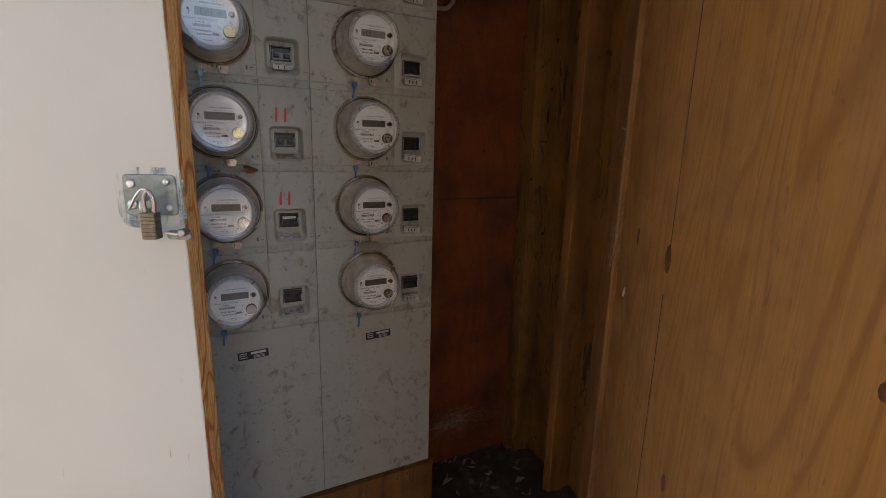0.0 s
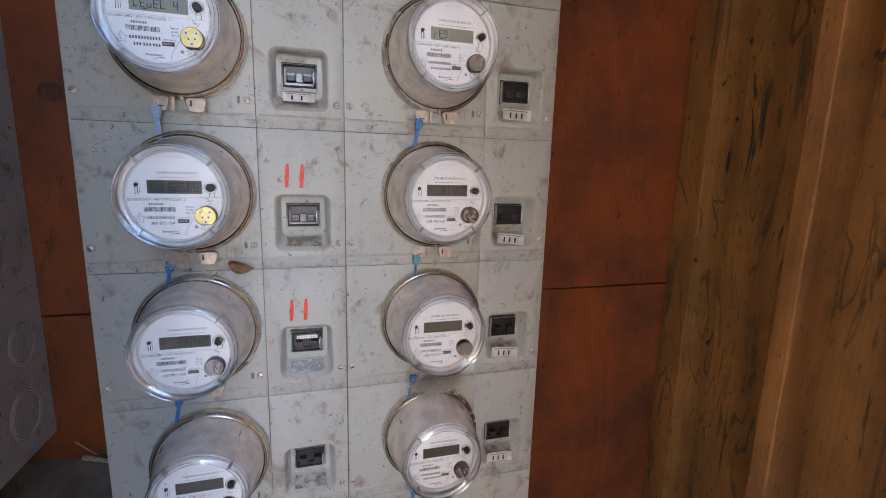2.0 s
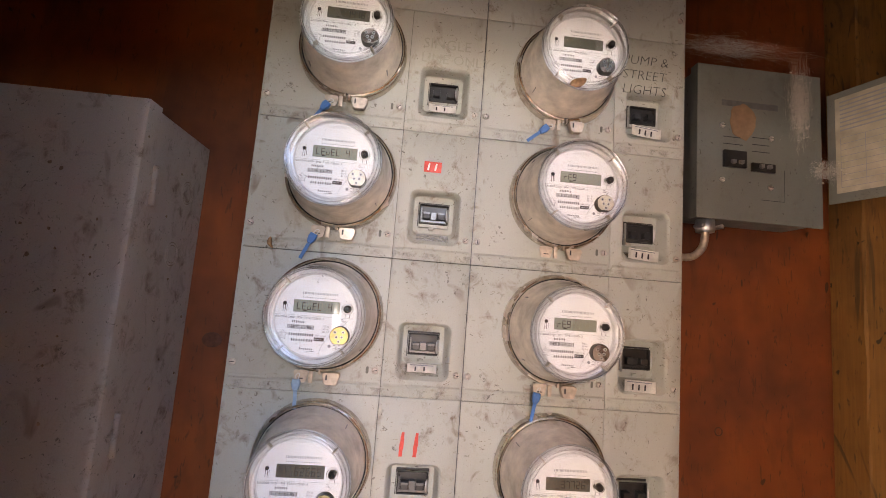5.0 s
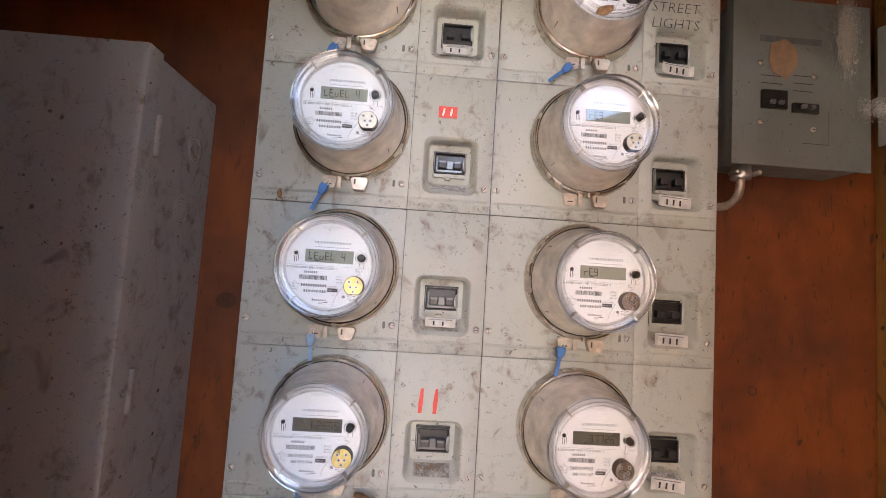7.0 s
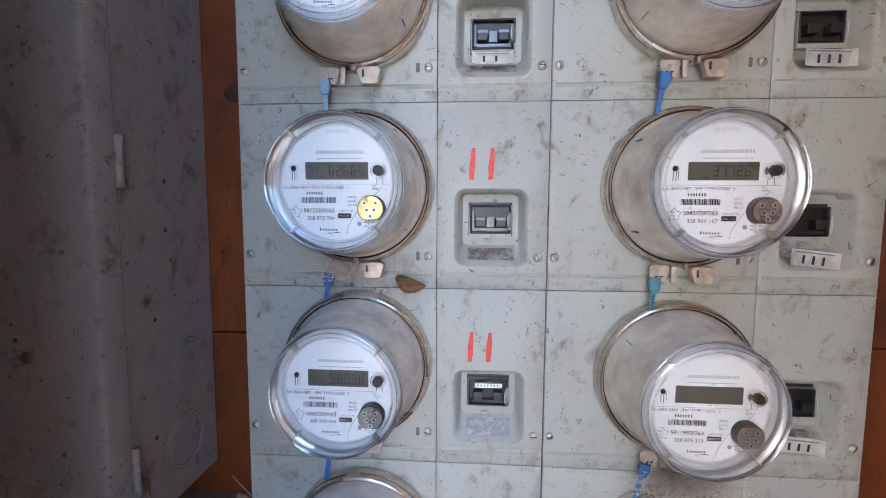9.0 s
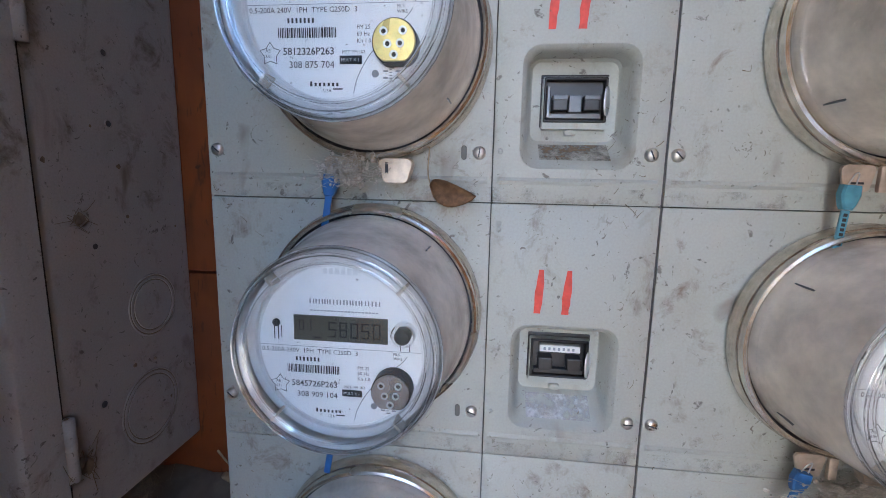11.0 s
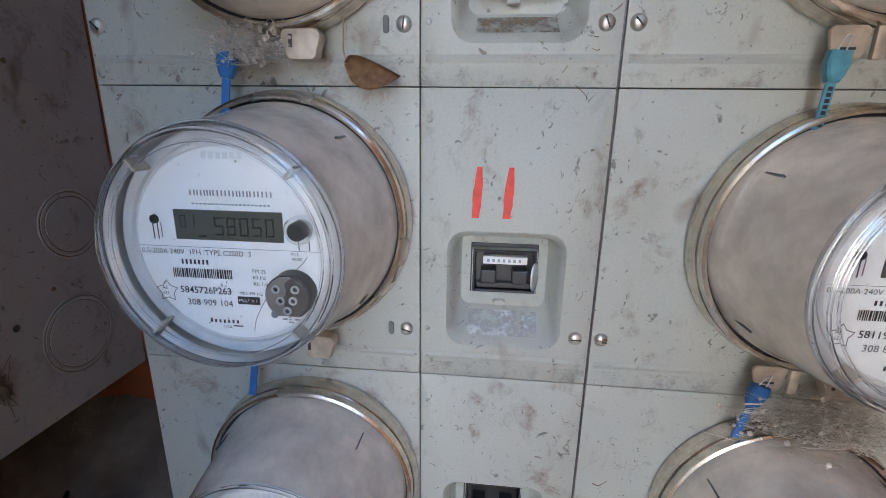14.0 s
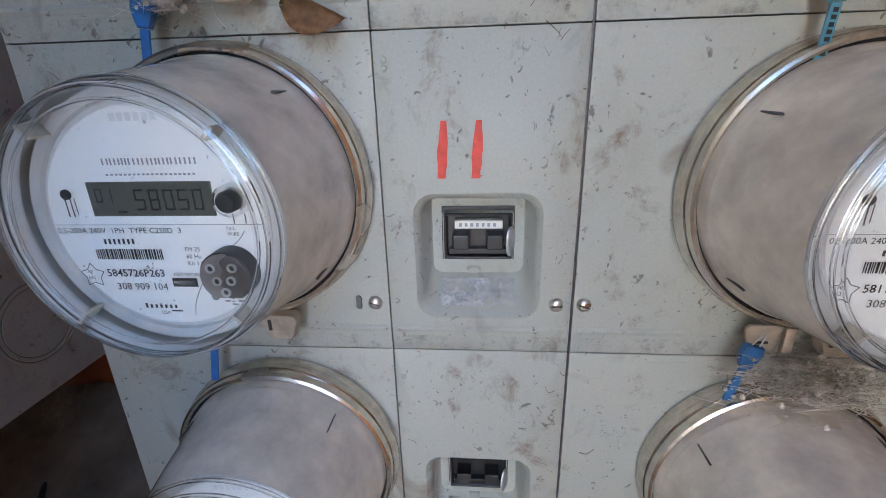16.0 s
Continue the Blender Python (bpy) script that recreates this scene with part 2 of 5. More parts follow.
M["screw"] = plain("nickel_screw", (0.60, 0.56, 0.50), 0.35, 0.9, 0.2, 300, 0.05)
M["bezel"] = painted_steel("pale_bezel_enamel", (0.40, 0.42, 0.375), (0.26, 0.19, 0.12), (0.08, 0.07, 0.05), 0.9)
M["steel_dull"] = plain("dull_steel", (0.12, 0.12, 0.12), 0.30, 0.6, 0.2, 90, 0.05)
M["chrome"] = plain("chrome", (0.40, 0.36, 0.34), 0.28, 0.85, 0.1, 150, 0.0)
M["brass"] = plain("yellow_port_disc", (0.72, 0.58, 0.22), 0.35, 0.5, 0.15, 150, 0.0)
M["cream"] = plain("cream_port_disc", (0.74, 0.70, 0.58), 0.4, 0.2, 0.12, 150, 0.0)
M["black"] = plain("black_plastic", (0.018, 0.017, 0.016), 0.38, 0, 0.3, 120)
M["rubber"] = plain("black_gasket", (0.012, 0.011, 0.011), 0.7, 0, 0.3, 120)
M["white"] = plain("white_faceplate", (0.92, 0.925, 0.93), 0.42, 0, 0.03, 40, 0.0)
M["surround"] = plain("grey_dial_surround", (0.70, 0.70, 0.70), 0.5, 0, 0.10, 60)
M["greyplastic"] = plain("grey_inner_shell", (0.76, 0.75, 0.72), 0.5, 0, 0.10, 60)
M["ink"] = plain("black_ink", (0.03, 0.03, 0.035), 0.6, 0, 0.05, 60, 0.0)
M["faintink"] = plain("pale_embossing", (0.78, 0.79, 0.80), 0.5, 0, 0.03, 60, 0.0)
M["greyink"] = plain("grey_ink", (0.30, 0.31, 0.33), 0.6, 0, 0.05, 60, 0.0)
M["lcd"] = plain("lcd_glass", (0.095, 0.094, 0.074), 0.3, 0, 0.06, 40, 0.0)
M["lcd_lit"] = plain("lcd_glass_pale", (0.26, 0.29, 0.235), 0.3, 0, 0.06, 40, 0.0)
M["segment"] = plain("lcd_segment", (0.006, 0.006, 0.006), 0.5, 0, 0.05, 40, 0.0)
M["red"] = plain("red_paint_marker", (0.70, 0.07, 0.045), 0.55, 0, 0.2, 160)
M["paper"] = plain("paper_sticker", (0.80, 0.78, 0.73), 0.7, 0, 0.2, 90)
M["tan"] = plain("masking_tape", (0.27, 0.17, 0.10), 0.75, 0, 0.2, 60)
M["blue"] = plain("blue_seal_plastic", (0.035, 0.15, 0.40), 0.4, 0, 0.2, 150)
M["teal"] = plain("teal_seal_plastic", (0.08, 0.26, 0.34), 0.4, 0, 0.2, 150)
M["clearseal"] = plain("pale_blue_seal_plastic", (0.27, 0.42, 0.58), 0.4, 0, 0.2, 150)
M["leaf"] = plain("dry_leaf", (0.36, 0.20, 0.095), 0.7, 0, 0.5, 170, 0.4)
M["straw"] = plain("dry_stalk", (0.42, 0.32, 0.20), 0.8, 0, 0.3, 150)
M["web"] = plain("cobweb", (0.62, 0.58, 0.52), 0.9, 0, 0.2, 150)
M["webdirt"] = plain("dusty_cobweb_clump", (0.58, 0.54, 0.48), 0.95, 0, 0.4, 150)
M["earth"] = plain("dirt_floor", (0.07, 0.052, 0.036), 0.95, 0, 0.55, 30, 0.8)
M["gravel"] = plain("gravel_ground", (0.34, 0.30, 0.25), 0.95, 0, 0.35, 18, 0.6)
M["stucco"] = plain("pale_stucco", (0.84, 0.81, 0.76), 0.9, 0, 0.10, 20, 0.5)
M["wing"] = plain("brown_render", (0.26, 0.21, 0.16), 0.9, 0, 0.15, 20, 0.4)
M["roof"] = plain("dark_roof_boards", (0.10, 0.06, 0.03), 0.85, 0, 0.4, 12)
M["husk"] = plain("dry_husk", (0.20, 0.15, 0.10), 0.95, 0, 0.4, 150)
M["dust"] = plain("dusty_sheet_metal", (0.195, 0.150, 0.108), 0.9, 0, 0.55, 24, 0.8)
M["cover_front"] = clear_plastic("clear_cover_front", 0.0, 0.012, (0.8, 0.8, 0.8), ior=1.58, rough=0.008, tint=(0.995, 0.997, 0.995))
M["cover_rim"] = clear_plastic("clear_cover_rim", 0.02, 0.10, (0.85, 0.83, 0.80), ior=1.65, rough=0.015)
M["cover_side"] = clear_plastic("dusty_cover_side", 0.50, 0.92, (0.87, 0.78, 0.65), 0.25, ior=1.28)
m_, nt_, b_ = nodes_of("clear_cover_edge")
b_.inputs["Base Color"].default_value = (0.97, 0.975, 0.97, 1)
b_.inputs["Transmission Weight"].default_value, b_.inputs["IOR"].default_value, b_.inputs["Roughness"].default_value = 1.0, 1.5, 0.03
M["cover_edge"] = m_
M["cover_inner"] = clear_plastic("clear_cover_inner", 0.0, 0.01, ior=1.45, rough=0.008)


def dust_layer(name, col, lo, hi, stretch=(1, 1, 1)):
    m, nt, b = nodes_of(name)
    b.inputs["Base Color"].default_value, b.inputs["Roughness"].default_value = (*col, 1), 0.95
    f = mix(nt, 1.0, ramp(nt, noise_tex(nt, coords(nt, stretch), 42.0, 6, 0.72), [(lo, 0), (hi, 0.85)]), ramp(nt, noise_tex(nt, coords(nt), 350.0, 2, 0.5), [(0.3, 0.5), (0.6, 1)]), "MULTIPLY")
    nt.links.new(f, b.inputs["Alpha"])
    return m


M["dust_brown"] = dust_layer("brown_settled_dust", (0.30, 0.22, 0.14), 0.40, 0.62)
M["dust_pale"] = dust_layer("pale_settled_dust", (0.68, 0.70, 0.70), 0.38, 0.56)
M["grime"] = dust_layer("brown_grime_film", (0.19, 0.15, 0.11), 0.50, 0.82)
M["patina"] = dust_layer("teal_rust_runs", (0.16, 0.25, 0.27), 0.50, 0.62, (1, 1, 0.18))


def white_paint():
    m, nt, b = nodes_of("white_exterior_paint")
    v = coords(nt)
    vs = coords(nt, (1, 1, 0.1))
    big = noise_tex(nt, v, 3.0, 4)
    crack = noise_tex(nt, vs, 130.0, 4, 0.6)
    patch = noise_tex(nt, v, 11.0, 3)
    c = mix(nt, ramp(nt, big, [(0.3, 0), (0.7, 1)]), (0.43, 0.435, 0.405), (0.49, 0.495, 0.465))
    mk = mix(nt, 1.0, ramp(nt, crack, [(0.64, 0), (0.69, 1)]), ramp(nt, patch, [(0.58, 0), (0.68, 1)]), "MULTIPLY")
    c = mix(nt, mk, c, (0.28, 0.24, 0.19))
    nt.links.new(c, b.inputs["Base Color"])
    b.inputs["Roughness"].default_value = 0.5
    bump(nt, b, crack, 0.15, 0.001)
    return m


M["whitepaint"] = white_paint()


# ---------------------------------------------------------------- mesh helpers
def part(name, bm, material, parent=None, label="", smooth=False):
    me = bpy.data.meshes.new(name)
    bm.normal_update()
    bm.to_mesh(me)
    bm.free()
    for m in (material if isinstance(material, (list, tuple)) else [material]):
        me.materials.append(m)
    if smooth:
        me.shade_smooth()
        me.set_sharp_from_angle(angle=radians(38))
    ob = new(name, me)
    if parent:
        ob.parent = parent
    if label:
        ob["label"] = label
    return ob


def share(ob, name, loc=(0, 0, 0), parent=None, rot=0.0):
    o = new(name, ob.data)
    o.location = loc
    o.rotation_euler = (0, rot, 0)
    o.parent = parent
    return o


def thing(name, label, category, group="", kind="", loc=(0, 0, 0)):
    o = new(name)
    o.empty_display_size = 0.05
    o.location = loc
    return tagged(o, label, category, group, kind)


def add_box(bm, x0, x1, y0, y1, z0, z1, bev=0.0, mi=0):
    r = bmesh.ops.create_cube(bm, size=1.0, matrix=Matrix.Translation(((x0 + x1) / 2, (y0 + y1) / 2, (z0 + z1) / 2)) @ Matrix.Diagonal((x1 - x0, y1 - y0, z1 - z0, 1)))
    fs = {f for v in r["verts"] for f in v.link_faces}
    for f in fs:
        f.material_index = mi
    if bev:
        es = list({e for f in fs for e in f.edges})
        bmesh.ops.bevel(bm, geom=es, offset=bev, segments=2, affect="EDGES", profile=0.6)
    return bm


def box(*a, **k):
    return add_box(bmesh.new(), *a, **k)


def lathe(bm, prof, n=48, mi=0, start=0.0, sweep=360.0, centre=(0, 0)):
    """Revolve (r, y) points round the y axis."""
    full = sweep >= 360
    cnt = n if full else n + 1
    rings = []
    for r, y in prof:
        if r < 1e-6:
            rings.append([bm.verts.new((centre[0], y, centre[1]))])
        else:
            rings.append([bm.verts.new((centre[0] + r * math.sin(radians(start) + radians(sweep) * i / n), y, centre[1] + r * math.cos(radians(start) + radians(sweep) * i / n))) for i in range(cnt)])
    for k, (p, q) in enumerate(zip(rings, rings[1:])):
        m_ = mi[k] if isinstance(mi, (list, tuple)) else mi
        for i in range(n):
            j = (i + 1) % cnt
            if len(p) == 1 and len(q) == 1:
                continue
            vs = [p[0], q[j], q[i]] if len(p) == 1 else [p[i], p[j], q[0]] if len(q) == 1 else [p[i], p[j], q[j], q[i]]
            f = bm.faces.new(vs)
            f.material_index = m_
            f.smooth = True
    return bm


def tube(bm, pts, r, n=8, taper=1.0):
    pts = [Vector(p) for p in pts]
    rings = []
    for i, p in enumerate(pts):
        d = (pts[min(i + 1, len(pts) - 1)] - pts[max(i - 1, 0)]).normalized()
        s = d.orthogonal().normalized() if i == 0 else (s - s.dot(d) * d).normalized()
        t = d.cross(s)
        rr = r * (1 + (taper - 1) * i / (len(pts) - 1))
        rings.append([bm.verts.new(p + rr * (math.cos(2 * math.pi * k / n) * s + math.sin(2 * math.pi * k / n) * t)) for k in range(n)])
    for p, q in zip(rings, rings[1:]):
        for k in range(n):
            bm.faces.new([p[k], p[(k + 1) % n], q[(k + 1) % n], q[k]]).smooth = True
    bm.faces.new(rings[0][::-1])
    bm.faces.new(rings[-1])
    return bm


def bend(pts, n=8):
    """Catmull-Rom points through pts."""
    P = [Vector(p) for p in pts]
    P = [2 * P[0] - P[1]] + P + [2 * P[-1] - P[-2]]
    out = []
    for i in range(1, len(P) - 2):
        for k in range(n):
            t = k / n
            out.append(0.5 * (2 * P[i] + (P[i + 1] - P[i - 1]) * t + (2 * P[i - 1] - 5 * P[i] + 4 * P[i + 1] - P[i + 2]) * t * t + (3 * P[i] - P[i - 1] - 3 * P[i + 1] + P[i + 2]) * t ** 3))
    return out + [P[-2]]


def rrect(w, h, r, k=5):
    """Round-cornered rectangle, as (x, z) round 0."""
    out = []
    for sx, sz, a0 in ((1, 1, 0), (-1, 1, 90), (-1, -1, 180), (1, -1, 270)):
        for i in range(k):
            a_ = radians(a0 + 90 * i / (k - 1))
            out.append((sx * (w / 2 - r) + r * math.cos(a_), sz * (h / 2 - r) + r * math.sin(a_)))
    return out


def loops(bm, rings, mi=0, cap=False, smooth=True):
    """Skin between rings of points, each [(x, y, z), ...] of one length."""
    vs = [[bm.verts.new(p) for p in r] for r in rings]
    n = len(vs[0])
    for p, q in zip(vs, vs[1:]):
        for i in range(n):
            f = bm.faces.new([p[i], q[i], q[(i + 1) % n], p[(i + 1) % n]])
            f.material_index, f.smooth = mi, smooth
    if cap:
        f = bm.faces.new(vs[-1][::-1])
        f.material_index = mi
    return bm


def flat_poly(bm, pts, y, mi=0):
    f = bm.faces.new([bm.verts.new((x, y, z)) for x, z in pts])
    f.material_index = mi
    return bm


def text_into(bm, body, size, x, z, y, align="LEFT", shear=0.0, thick=0.0):
    cu = bpy.data.curves.new("t", "FONT")
    cu.body, cu.size, cu.align_x, cu.resolution_u, cu.shear, cu.offset = body, size, align, 2, shear, thick
    ob = bpy.data.objects.new("t", cu)
    scene.collection.objects.link(ob)
    bpy.context.view_layer.update()
    me = bpy.data.meshes.new_from_object(ob.evaluated_get(bpy.context.evaluated_depsgraph_get()))
    me.transform(pose(x, y, z, 90, 0, 0))
    bm.from_mesh(me)
    bpy.data.objects.remove(ob)
    bpy.data.curves.remove(cu)
    bpy.data.meshes.remove(me)
    return bm


def bar(bm, x, z, w, h, y, mi=0, slant=0.0):
    return flat_poly(bm, [(x, z), (x + w, z), (x + w + slant, z + h), (x + slant, z + h)], y, mi)


# ---------------------------------------------------------------- structure
WALL_Y = 0.15
SEAM = 1.032


def wall_piece(name, x0, x1, y0, y1, z0, z1, material, label, category="wall", bev=0.001):
    o = part(name, box(x0, x1, y0, y1, z0, z1, bev), material)
    return tagged(o, label, category, kind="structure")


back = thing("wall_back", "red-brown stained plywood back wall in two sheets", "wall", kind="structure")
part("sheet", box(-1.10, 0.95, WALL_Y, WALL_Y + 0.015, -0.06, SEAM, 0.0012), M["redply"], back)
part("sheet", box(-1.10, 0.95, WALL_Y, WALL_Y + 0.015, SEAM + 0.003, 2.36, 0.0012), M["redply"], back)
part("backing", box(-1.10, 0.95, WALL_Y + 0.02, WALL_Y + 0.06, -0.06, 2.36), M["roof"], back)


def knot(x, y, z, rx, rz, material, parent, yaw=0.0, ring=False):
    bm = bmesh.new()
    if ring:
        lathe(bm, [(1.0, 0.0), (0.95, -0.0012), (0.75, -0.0012), (0.7, 0.0)], 20)
    else:
        lathe(bm, [(1.0, 0.0), (0.92, -0.0010), (0.4, -0.0007), (0, -0.0005)], 20)
    bmesh.ops.transform(bm, matrix=Matrix.Diagonal((rx, 1, rz, 1)), verts=bm.verts)
    o = part("knot", bm, material, parent)
    o.location, o.rotation_euler = (x, y, z), (0, 0, radians(yaw))
    return o


knot(-0.448, WALL_Y, 1.404, 0.018, 0.014, M["knot"], back)
knot(0.540, WALL_Y, 1.293, 0.009, 0.009, M["knot"], back, ring=True)
knot(0.515, WALL_Y, 0.455, 0.012, 0.010, M["knot"], back, ring=True)

wall_piece("wall_left", -1.16, -1.10, -0.30, WALL_Y + 0.06, -0.06, 2.36, M["redply"], "red-brown stained plywood side wall")
wall_piece("wall_front_left", -1.40, -0.925, -0.36, -0.28, -0.06, 2.36, M["whitepaint"], "white painted front wall beside the doors")
wall_piece("wall_front_right", 0.72, 1.40, -0.46, -0.405, -0.06, 2.36, M["whitepaint"], "white painted front wall beside the doors")
wall_piece("door_header", -0.925, 0.72, -0.40, -0.30, 1.96, 2.36, M["stud"], "wooden header over the door opening", "beam")
# unseen eave, added to keep sky light off the upper part of the closet
wall_piece("eave", -1.40, 1.40, -0.86, -0.47, 2.06, 2.10, M["roof"], "unseen dark eave added to shade the upper closet", "eave")
wall_piece("ceiling", -1.40, 1.40, -0.90, 0.25, 2.36, 2.42, M["roof"], "dark boarded roof over the meter closet", "ceiling")

right = thing("wall_right", "rough-sawn board side wall with a protruding stud", "wall", kind="structure")
for y0, y1 in ((-0.40, -0.285), (-0.281, -0.10), (-0.096, 0.074)):
    part("board", box(0.872, 0.91, y0, y1, -0.06, 2.36, 0.002), M["rough"], right)


def rough_post(name, x0, x1, y0, y1, material, seed):
    """A sawn post with slightly wandering, worn edges."""
    rnd = random.Random(seed)
    bm = bmesh.new()
    rings = []
    for i in range(41):
        z = -0.06 + 2.42 * i / 40
        j = [rnd.uniform(-0.0018, 0.0018) for _ in range(8)]
        c = 0.003
        rings.append([(x0 + c + j[0], y0 + j[1] * .4, z), (x1 - c, y0 + j[1] * .4, z), (x1, y0 + c, z), (x1, y1 - c, z), (x1 - c, y1, z), (x0 + c, y1, z), (x0 + j[2] * .5, y1 - c, z), (x0 + j[2] * .5, y0 + c + j[3], z)])
    loops(bm, rings, smooth=False)
    bmesh.ops.recalc_face_normals(bm, faces=bm.faces)
    return part(name, bm, material, right)


rough_post("post", 0.785, 0.935, 0.075, 0.15, M["rough"], 3)
rough_post("stud", 0.776, 0.872, -0.172, -0.134, M["stud"], 5)
for x, y, z, r in ((0.872, 0.075, 1.587, 0.007), (0.8585, 0.075, 1.423, 0.005), (0.862, 0.075, 0.90, 0.006), (0.885, 0.075, 0.885, 0.005)):
    knot(x, y - 0.0006, z, r, r * 1.1, M["darkknot"], right)
knot(0.850, 0.0748, 1.33, 0.005, 0.026, M["darkknot"], right)

# floor of the closet and the ground outside
def rough_sheet(x0, x1, y0, y1, z, nx, ny, amp, seed):
    bm = bmesh.new()
    g = [[bm.verts.new((x0 + (x1 - x0) * i / nx, y0 + (y1 - y0) * j / ny, z + amp * noise.noise((i * .9 + seed, j * .9, seed)))) for i in range(nx + 1)] for j in range(ny + 1)]
    for j in range(ny):
        for i in range(nx):
            bm.faces.new([g[j][i], g[j][i + 1], g[j + 1][i + 1], g[j + 1][i]]).smooth = True
    return bm


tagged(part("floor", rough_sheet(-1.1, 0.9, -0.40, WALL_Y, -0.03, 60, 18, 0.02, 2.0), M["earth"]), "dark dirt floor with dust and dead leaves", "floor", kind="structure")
bm = bmesh.new()
R_ = [0.3, 2, 8, 40, 300, 3000]
prev = None
for r in R_:
    cur = [bm.verts.new((r * math.cos(2 * math.pi * i / 48), -0.6 + r * math.sin(2 * math.pi * i / 48), -0.07)) for i in range(48)]
    if prev:
        for i in range(48):
            bm.faces.new([prev[i], cur[i], cur[(i + 1) % 48], prev[(i + 1) % 48]])
    else:
        bm.faces.new(cur)
    prev = cur
tagged(part("ground", bm, M["gravel"]), "sunlit pale gravel ground in front of the closet", "ground", kind="structure")

# unseen bright wall and dark fence, added for the streak mirrored in the covers
wall_piece("reflected_wall", -2.0, -0.55, -8.3, -8.1, -0.07, 3.4, M["stucco"], "unseen pale wall added as a bright reflection in the meter covers", bev=0.01)
# unseen tall block, added to hide sky from the right meter column
wall_piece("sky_block_house", -12.0, -0.5, -9.2, -8.4, -0.07, 8.0, M["roof"], "unseen tall dark wall added to block sky light from the left", bev=0.01)
wall_piece("reflected_dark_fence", -0.45, 9.0, -8.0, -7.9, -0.07, 2.0, M["roof"], "unseen dark fence added to bound the bright reflection", "fence", bev=0.01)
# unseen block with a flat top, added to cut sky light from the front left
wall_piece("light_block_wing", -3.2, -0.78, -2.7, -1.5, -0.07, 2.75, M["wing"], "unseen brown block added to cut light from the front left", bev=0.01)
wall_piece("light_block_roof", -3.3, -0.68, -2.8, -1.4, 2.754, 2.83, M["roof"], "dark flat top of the unseen light-blocking wing", "roof", bev=0.01)

# ---------------------------------------------------------------- doors
DU, DV = Vector((-0.913, 0.408, 0)), Vector((0.408, 0.913, 0))
DOOR_W = Matrix(((DU.x, DV.x, 0, -0.280), (DU.y, DV.y, 0, -0.605), (0, 0, 1, 0), (0, 0, 0, 1)))  # x along the leaf to its hinge, y into the closet


def worn(bm, m):
    bmesh.ops.transform(bm, matrix=m, verts=bm.verts)
    bmesh.ops.recalc_face_normals(bm, faces=bm.faces)
    return bm


door = thing("door_1", "half-open white painted plywood door leaf with a bare fir edge", "door", kind="structure")
LEFT_LEN = 0.70
part("panel", worn(box(0.0, LEFT_LEN, 0.0, 0.0095, 0.0, 1.98, 0.0012), DOOR_W), [M["whitepaint"]], door)
part("ply_edge", worn(box(-0.0008, 0.004, 0.0012, 0.0092, 0.001, 1.979), DOOR_W), M["edgewood"], door)
part("stile", worn(box(0.0005, 0.085, 0.0098, 0.0416, 0.0, 1.98, 0.0015), DOOR_W), M["edgewood"], door, "orange fir stile with wavy grain")
part("stile", worn(box(LEFT_LEN - 0.085, LEFT_LEN, 0.0098, 0.0416, 0.0, 1.98, 0.0015), DOOR_W), M["edgewood"], door)
for z in (0.0, 1.0, 1.89):
    part("rail", worn(box(0.0855, LEFT_LEN - 0.0855, 0.0098, 0.0416, z, z + 0.09, 0.0015), DOOR_W), M["edgewood"], door)

# zinc hasp bolted on the white leaf
hasp = thing("hasp", "galvanised hasp plate with bolts and a hanging wire catch", "hasp")
HZ = 1.139
DOOR_W0, DOOR_W = DOOR_W, DOOR_W @ Matrix.Translation((-0.008, 0, 0))
part("plate", worn(loops(bmesh.new(), [[(0.046 + x, 0.0, HZ + z) for x, z in rrect(0.066, 0.052, 0.006)], [(0.046 + x, -0.002, HZ + z) for x, z in rrect(0.066, 0.052, 0.006)], [(0.046 + x, -0.0026, HZ + z) for x, z in rrect(0.064, 0.05, 0.005)]], cap=True), DOOR_W), M["galv"], hasp)
for x, z, r in ((0.068, 0.014, .0055), (0.024, 0.017, .0045), (0.068, -0.012, .0065), (0.022, -0.016, .0045)):
    part("bolt", worn(lathe(bmesh.new(), [(r, -0.002), (r, -0.0045), (r * .7, -0.006), (0, -0.0064)], 12, centre=(x, HZ + z)), DOOR_W), M["zinc"], hasp)
part("staple", worn(tube(bmesh.new(), bend([(0.05, -0.002, HZ - 0.004), (0.05, -0.014, HZ - 0.008), (0.05, -0.016, HZ - 0.016), (0.05, -0.002, HZ - 0.020)]), 0.0028), DOOR_W), M["zinc"], hasp)
part("catch", worn(tube(bmesh.new(), bend([(0.0726, -0.006, HZ - 0.0187), (0.0577, -0.012, HZ + 0.0004), (0.0470, -0.014, HZ + 0.0085), (0.0372, -0.014, HZ + 0.0004), (0.0336, -0.013, HZ - 0.0290), (0.0300, -0.012, HZ - 0.0440), (0.0150, -0.012, HZ - 0.0486), (0.0045, -0.013, HZ - 0.0464)]), 0.0017), DOOR_W), M["zinc"], hasp)
part("strap", worn(loops(bmesh.new(), [[(0.013 + x, -0.0032, HZ - 0.051 + z) for x, z in rrect(0.03, 0.012, 0.005)], [(0.013 + x, -0.006, HZ - 0.051 + z) for x, z in rrect(0.03, 0.012, 0.005)]], cap=True), DOOR_W), M["galv"], hasp)
part("pin", worn(lathe(bmesh.new(), [(.0052, -0.004), (.0052, -0.016), (.004, -0.018), (0, -0.0183)], 14, centre=(0.0045, HZ - 0.0464)), DOOR_W), M["chrome"], hasp)

